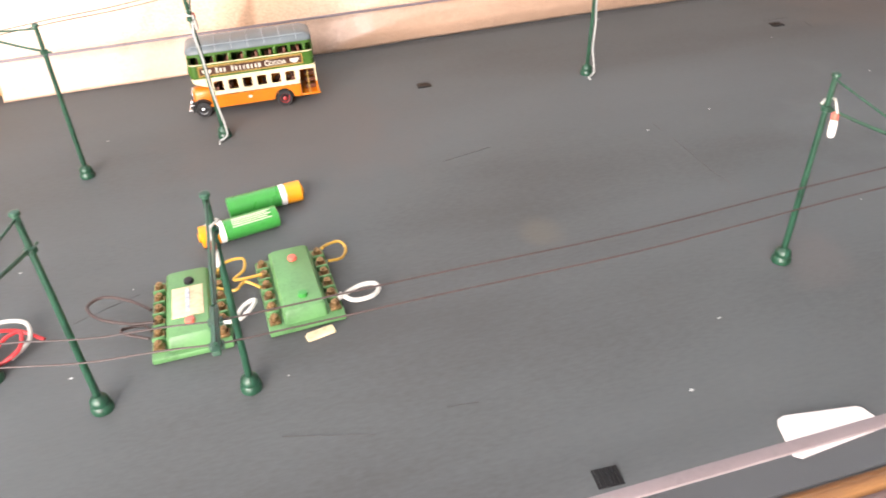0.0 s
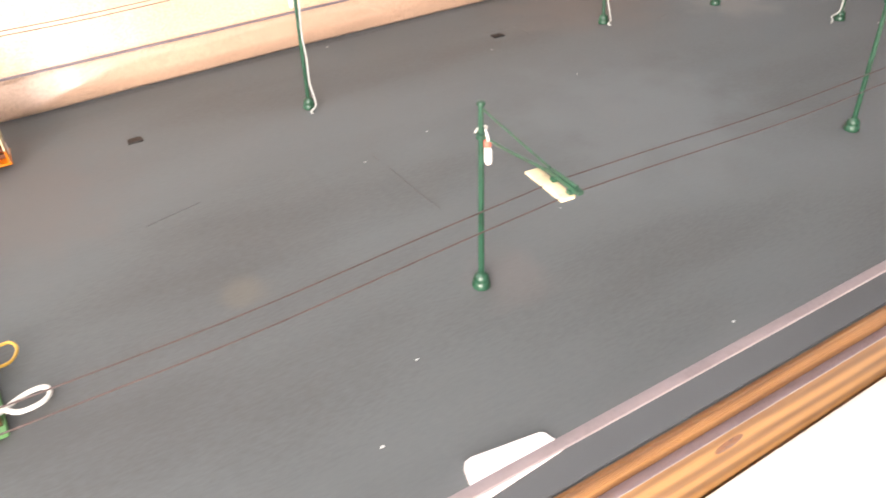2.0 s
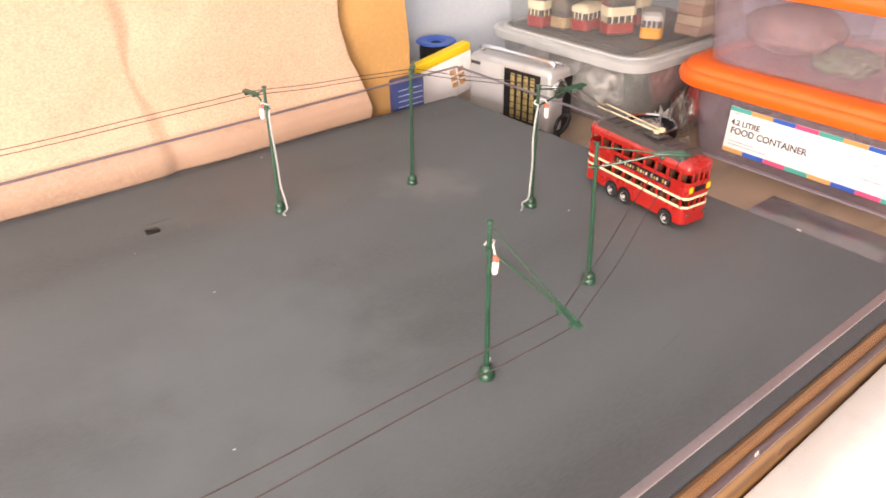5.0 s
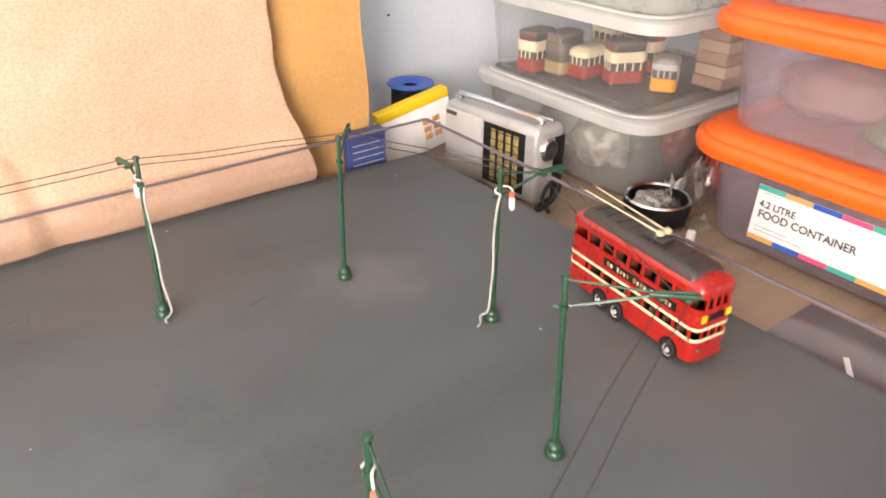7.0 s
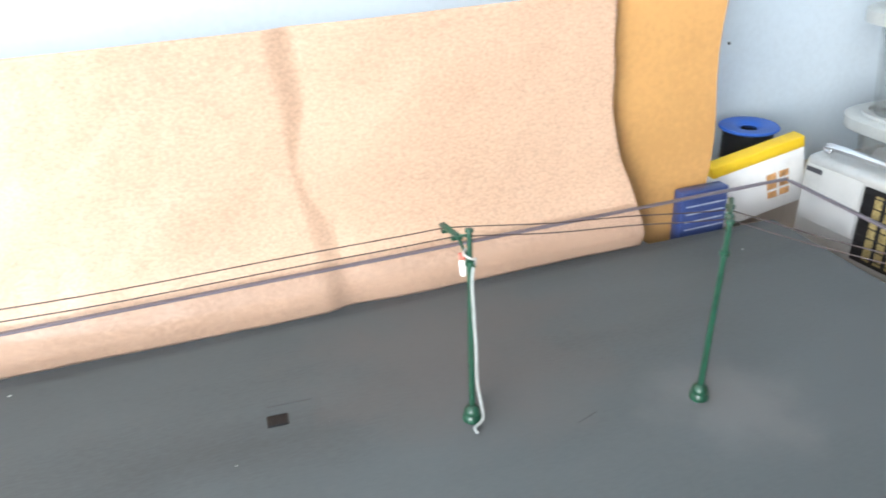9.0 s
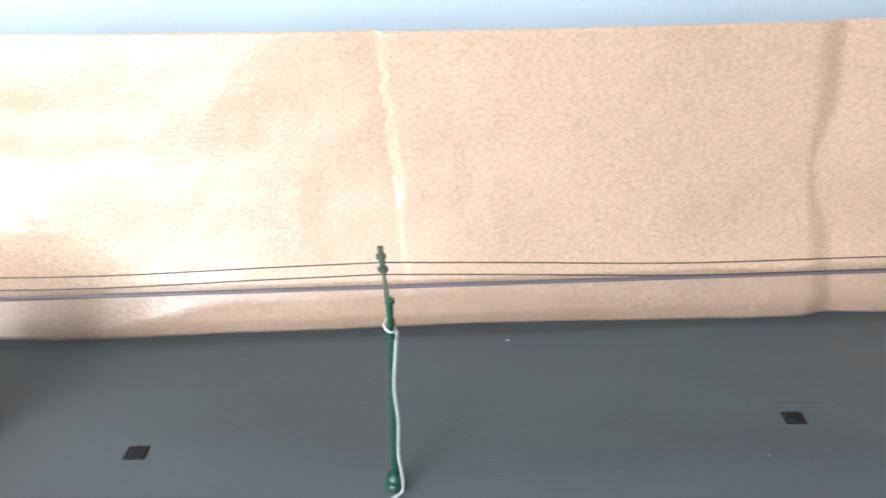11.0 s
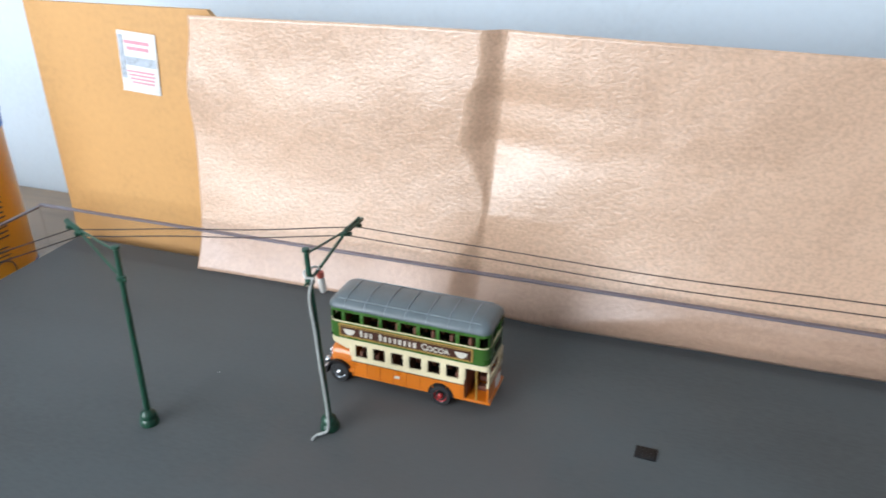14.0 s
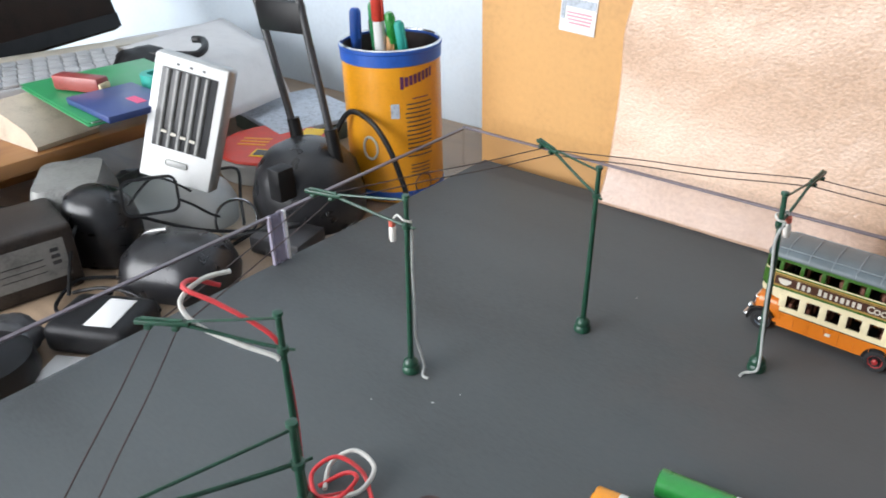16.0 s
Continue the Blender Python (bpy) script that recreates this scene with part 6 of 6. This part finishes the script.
part("case", B(box((0, 0, 0.015), (0.082, 0.062, 0.030), 0.010, seg=3)), BLACK, ada2)
part("sticker", B(box((0.012, -0.002, 0.0303), (0.026, 0.042, 0.0006), 0.0001)), PAPERW, ada2, "white sticker")
ada3 = thing("power_adapter", "round black adapter beside a pale card", "power adapter", pose(-0.718, -0.290, TABLE_Z) @ Matrix.Scale(0.82, 4), "power adapters")
part("case", B(lathe([(0.0, 0), (0.040, 0.0), (0.043, 0.006), (0.040, 0.024), (0.028, 0.033), (0, 0.035)], 32)), BLACK, ada3)
single("pale_card", B(box((0, 0, 0.001), (0.034, 0.034, 0.002), 0.0004)), PAPERW, "small pale card lying on the desk", "card", pose(-0.690, -0.251, TABLE_Z + 0.0005, 0, 0, 32) @ Matrix.Scale(0.82, 4))
speaker = thing("speaker", "upright rounded black loudspeaker on the desk", "speaker", pose(-0.815, -0.146, TABLE_Z, 0, 0, 35) @ Matrix.Diagonal((1.15, 1.1, 0.80, 1)))
part("body", B(loft([(rrect(-0.022, 0.022, -0.020, 0.020, 0.016, 8), 0.0), (rrect(-0.025, 0.025, -0.023, 0.023, 0.019, 8), 0.006), (rrect(-0.027, 0.025, -0.024, 0.024, 0.020, 8), 0.040), (rrect(-0.027, 0.022, -0.022, 0.022, 0.020, 8), 0.064), (rrect(-0.024, 0.015, -0.017, 0.017, 0.016, 8), 0.076), (rrect(-0.016, 0.006, -0.010, 0.010, 0.009, 8), 0.082)])), DOMEBLACK, speaker)
part("foot", B(box((0.004, 0, 0.003), (0.062, 0.040, 0.006), 0.002)), ADBLACK, speaker)
PLUGGREY = mat("dusty_grey_plastic", (0.23, 0.23, 0.22), 0.5, var=0.15, scale=50, bump=0.08)
plug = thing("mains_plug", "dusty grey mains transformer plug", "plug", pose(-0.874, -0.142, TABLE_Z, 0, 0, 147) @ Matrix.Scale(0.92, 4))
part("body", B(loft([(rrect(-0.05, 0.05, -0.036, 0.036, 0.012), 0.0), (rrect(-0.05, 0.05, -0.036, 0.036, 0.012), 0.038), (rrect(-0.036, 0.042, -0.028, 0.030, 0.012), 0.066)])), PLUGGREY, plug)
part("neck", B(rod((-0.048, 0, 0.026), (-0.072, 0, 0.022), 0.012, 0.008)), PLUGGREY, plug)
for pts in ([(-0.76, -0.08, -0.037), (-0.73, -0.06, -0.025), (-0.70, -0.03, -0.02), (-0.715, -0.01, -0.02), (-0.74, -0.03, -0.03), (-0.745, -0.07, -0.037)],
            [(-0.80, -0.13, 0.0), (-0.765, -0.09, -0.02), (-0.74, -0.05, -0.03), (-0.72, -0.01, -0.037), (-0.70, 0.03, -0.037)],
            [(-0.78, -0.20, -0.037), (-0.76, -0.185, -0.032), (-0.73, -0.175, -0.03), (-0.70, -0.17, -0.036), (-0.75, -0.16, -0.037)],
            [(-0.90, -0.17, -0.03), (-0.86, -0.165, -0.01), (-0.84, -0.15, 0.0), (-0.80, -0.18, 0.0), (-0.775, -0.205, -0.035)],
            [(-0.88, 0.0, -0.025), (-0.83, 0.0, -0.01), (-0.80, -0.02, -0.025), (-0.77, -0.04, -0.037)],
            [(-0.775, -0.165, -0.037), (-0.79, -0.19, -0.034), (-0.775, -0.215, -0.037), (-0.755, -0.22, -0.036), (-0.745, -0.20, -0.033), (-0.755, -0.18, -0.037)],
            [(-0.68, -0.08, -0.037), (-0.665, -0.04, -0.033), (-0.68, 0.0, -0.034), (-0.70, 0.03, -0.037)]):
    single("black_cable", B(cable(pts, 0.0016)), BLACK, "thin black cable tangled on the desk", "cable", group="desk cables")
single("silver_clip", B(box((0, 0, 0.003), (0.026, 0.008, 0.005), 0.001)), CHROME, "small silver clip on the desk", "clip", pose(-0.665, -0.06, TABLE_Z + 0.0002, 0, 0, 50))
single("dark_box", B(box((0, 0, 0.012), (0.075, 0.06, 0.024), 0.004)), DARKGREY, "flat dark grey box under the cables", "box", pose(-0.705, -0.040, TABLE_Z, 0, 0, 15) @ Matrix.Scale(0.7, 4))

# dark lumps added to fill the dark gaps between the desk things
lump("dark_lump", (-0.892, -0.068, TABLE_Z + 0.018), (0.026, 0.026, 0.018), 31, DARKGREY, "dark crumpled plastic bag under the shelf edge", "bag", "dark bags")
lump("dark_lump", (-0.905, -0.222, TABLE_Z + 0.022), (0.034, 0.036, 0.022), 33, BLACK, "black crumpled bag beside the adapter", "bag", "dark bags")
lump("dark_lump", (-0.742, -0.262, TABLE_Z + 0.012), (0.026, 0.018, 0.012), 36, DARKGREY, "dark crumpled lump beside the round adapter", "bag", "dark bags", 0.6)
mag = thing("disc_tin", "round pale tin with a red and yellow printed lid", "tin", pose(-0.868, 0.075, TABLE_Z, 0, 0, 30) @ Matrix.Scale(0.82, 4))
part("pile", B(lathe([(0, 0), (0.072, 0), (0.073, 0.002), (0.073, 0.028), (0, 0.028)], 40)), GREYP, mag, "pale disc case")
part("cover", B(lathe([(0, 0.028), (0.072, 0.0285), (0.074, 0.030), (0.072, 0.0325), (0, 0.0328)], 40)), RED, mag, "red printed round cover")
part("panel", B(box((0.042, 0.044, 0.0332), (0.030, 0.024, 0.0008))), YELLOW, mag, "yellow printed panel")
seal = part("panel", B(box((0.003, -0.040, 0.0332), (0.030, 0.024, 0.0008))), YELLOW, mag, "yellow-edged dark printed panel")
part("inset", B(box((0.003, -0.040, 0.0338), (0.023, 0.017, 0.0006))), DARKGREY, seal)
for k in range(3):
    part("print_bar", B(box((-0.025, 0.01 - 0.011 * k, 0.0332), (0.04, 0.004, 0.0008))), CANORANGE, mag)

# raised shelf with folders, books and keyboard
shelf = thing("desk_shelf", "low wooden desk shelf crowded with office things", "shelf", pose(-1.215, -0.25, 0))
part("top", B(box((0, 0, 0.021), (0.58, 0.52, 0.014), 0.002)), SHELFWOOD, shelf)
for x in (-0.28, 0.16):
    part("support", B(box((x, 0.1, (TABLE_Z + 0.014) / 2), (0.016, 0.14, 0.012 - TABLE_Z), 0.001)), SHELFWOOD, shelf)
SH = 0.0285  # top of the shelf
PHONEBEIGE = mat("aged_beige_plastic", (0.50, 0.42, 0.33), 0.5, var=0.1, scale=40, bump=0.05)
bx = thing("desk_phone", "beige sloping desk telephone", "telephone", pose(-0.978, -0.114, SH, 0, 0, 6) @ Matrix.Diagonal((0.72, 0.72, 0.8, 1)))
part("body", B(prism([(-0.06, 0), (0.06, 0), (0.062, 0.006), (0.046, 0.022), (-0.040, 0.0438), (-0.056, 0.040)], -0.045, 0.045)), PHONEBEIGE, bx)
fol = thing("folder_stack", "green folder with a pale edge", "folder", pose(-0.932, -0.050, SH + 0.0352, 0, 0, -5) @ Matrix.Diagonal((1, 1, 0.4, 1)))
part("cover", B(box((0, 0, 0.003), (0.17, 0.13, 0.005), 0.0008)), GREENCARD, fol)
part("pages", B(box((0.001, 0.001, 0.0075), (0.164, 0.124, 0.004))), PAPERW, fol)
part("cover", B(box((0, 0, 0.0115), (0.17, 0.13, 0.003), 0.0008)), GREENCARD, fol)
bk = thing("book", "navy blue book lying on the folder", "book", pose(-0.872, -0.080, SH + 0.0406, 0, 0, -3) @ Matrix.Scale(0.75, 4))
part("cover", B(box((0, 0, 0.0045), (0.115, 0.085, 0.008), 0.001)), NAVY, bk)
part("label", B(box((0.02, 0.01, 0.0087), (0.03, 0.012, 0.0006))), PINK, bk, "small red printed label")
st = thing("stapler", "maroon stapler on the folder", "stapler", pose(-0.946, -0.080, SH + 0.0406, 0, 0, 20) @ Matrix.Scale(0.75, 4))
part("body", B(box((0, 0, 0.011), (0.075, 0.022, 0.020), 0.004)), MAROON, st)
part("jaw", B(box((0.036, 0, 0.008), (0.008, 0.018, 0.012), 0.002)), CREAMPLATE, st)
single("tape_roll", B(lathe([(0.011, 0), (0.020, 0), (0.020, 0.016), (0.011, 0.016), (0.011, 0)], 24, cap=False)), TEAL, "small teal tape roll on the folder", "tape roll", pose(-0.905, -0.024, SH + 0.0406) @ Matrix.Scale(0.75, 4))
KEYGREY = mat("key_grey", (0.40, 0.40, 0.405), 0.5, var=0.08, scale=40, bump=0.05)
kb = thing("keyboard", "pale grey computer keyboard at the back of the shelf", "keyboard", pose(-1.155, -0.097, SH + 0.004, 3, 0, 75) @ Matrix.Scale(0.8, 4))
part("body", B(box((0, 0, 0.010), (0.38, 0.13, 0.018), 0.004)), KEYGREY, kb)
for r in range(5):
    for c in range(18):
        part("key", B(box((-0.178 + 0.0205 * c + 0.003 * r, -0.050 + 0.0235 * r, 0.0215), (0.0192, 0.0220, 0.005), 0.0016)), KEYGREY, kb)
strap = single("black_strap", B(cable([(-1.04, 0.040, SH + 0.036), (-1.0165, 0.052, 0.066), (-1.004, 0.066, 0.064), (-0.994, 0.078, 0.064), (-1.006, 0.097, 0.066), (-1.032, 0.112, 0.068), (-1.046, 0.108, 0.068)], 0.0045)), BLACK, "black curled strap lying over papers", "strap")
lump("pouch", (-1.050, 0.040, SH + 0.022), (0.036, 0.034, 0.021), 15, BLACK, "black cloth pouch on the shelf", "pouch", rough=0.4)
def loose_sheet(bm):
    n, k = 24, 10
    rows = []
    for i in range(n + 1):
        u = i / n
        row = []
        for j in range(k + 1):
            v = j / k - 0.5
            x = -1.17 + 0.222 * u - 0.02 * v
            y = 0.155 - 0.05 * u + v * (0.17 - 0.03 * u)
            z = 0.052 - 0.050 * max(0, u - 0.72) ** 1.4 / 0.168 + 0.003 * math.sin(5 * u + 2 * v)
            row.append(bm.verts.new((x, y, z)))
        rows.append(row)
    for a, b in zip(rows, rows[1:]):
        for j in range(k):
            bm.faces.new((a[j], b[j], b[j + 1], a[j + 1]))


stack = thing("paper_stack", "stack of white papers by the wall", "paper stack", pose(-1.135, 0.160, TABLE_Z, 0, 0, -8))
for k in range(8):
    part("sheaf", B(box((0.003 * math.sin(3 * k), 0.002 * math.cos(5 * k), 0.005 + 0.0105 * k), (0.19, 0.14, 0.010), 0.001)), PAGE, stack)
OLIVE = mat("dark_olive_card", (0.05, 0.065, 0.05), 0.5, var=0.15, scale=40, bump=0.05)
under = thing("flat_carton", "flat dark olive carton under the curled page", "carton", pose(-0.935, 0.165, TABLE_Z, 0, 0, -12))
part("carton", B(box((0, 0, 0.011), (0.13, 0.11, 0.021), 0.0015)), OLIVE, under)
part("lid", B(box((0, 0, 0.0245), (0.134, 0.114, 0.006), 0.0012)), GREYINK, under, "grey-green lid")
single("card_box", B(box((0, 0, 0.010), (0.035, 0.24, 0.020), 0.001)), BEIGE, "cream card box behind the keyboard", "card box", pose(-1.205, 0.020, SH + 0.0005, 0, 0, -14))
page = single("loose_page", B(loose_sheet), PAGE, "large white page draped over the paper stack", "page")
page.modifiers.new("thickness", "SOLIDIFY").thickness = 0.0006

single("grey_phone", B(box((0, 0, 0.006), (0.03, 0.07, 0.012), 0.003)), DARKGREY, "small dark handset leaning on papers", "handset", pose(-0.92, 0.03, TABLE_Z + 0.037, -30, 0, 60))
MONBROWN = mat("dark_brown_plastic", (0.022, 0.012, 0.008), 0.65, var=0.2, scale=30, bump=0.1, spec=0.2)
# only its foot is in view; the unseen height is added to shade the wall
mon = thing("monitor", "large dark brown monitor leaning back at the end of the desk", "monitor", pose(-1.262, -0.075, SH + 0.004, -12, 0, 107.5))
part("screen", B(box((0, 0.015, 0.25), (0.52, 0.030, 0.50), 0.010, seg=3)), MONBROWN, mon)
part("housing", B(loft([(rrect(-0.24, 0.24, 0.030, 0.050, 0.008), 0.02), (rrect(-0.22, 0.22, 0.030, 0.075, 0.010), 0.10), (rrect(-0.22, 0.22, 0.030, 0.075, 0.010), 0.30), (rrect(-0.24, 0.24, 0.030, 0.050, 0.008), 0.385)])), MONBROWN, mon)
part("bezel", B(band(rrect(-0.255, 0.255, -0.002, 0.0005, 0.0011, 2), 0.0009, 0.004, 0.024)), BLACK, mon, "black lower bezel")
for x, z in ((0.70, 0.14), (0.712, 0.10), (0.688, 0.19)):
    single("wall_mark", B(lathe([(0.0016, 0), (0.0016, 0.0006), (0, 0.0008)], 10)), BLACK, "small dark mark on the blue wall", "mark", pose(x, 0.3098, z, 90, 0, 0), "wall marks")
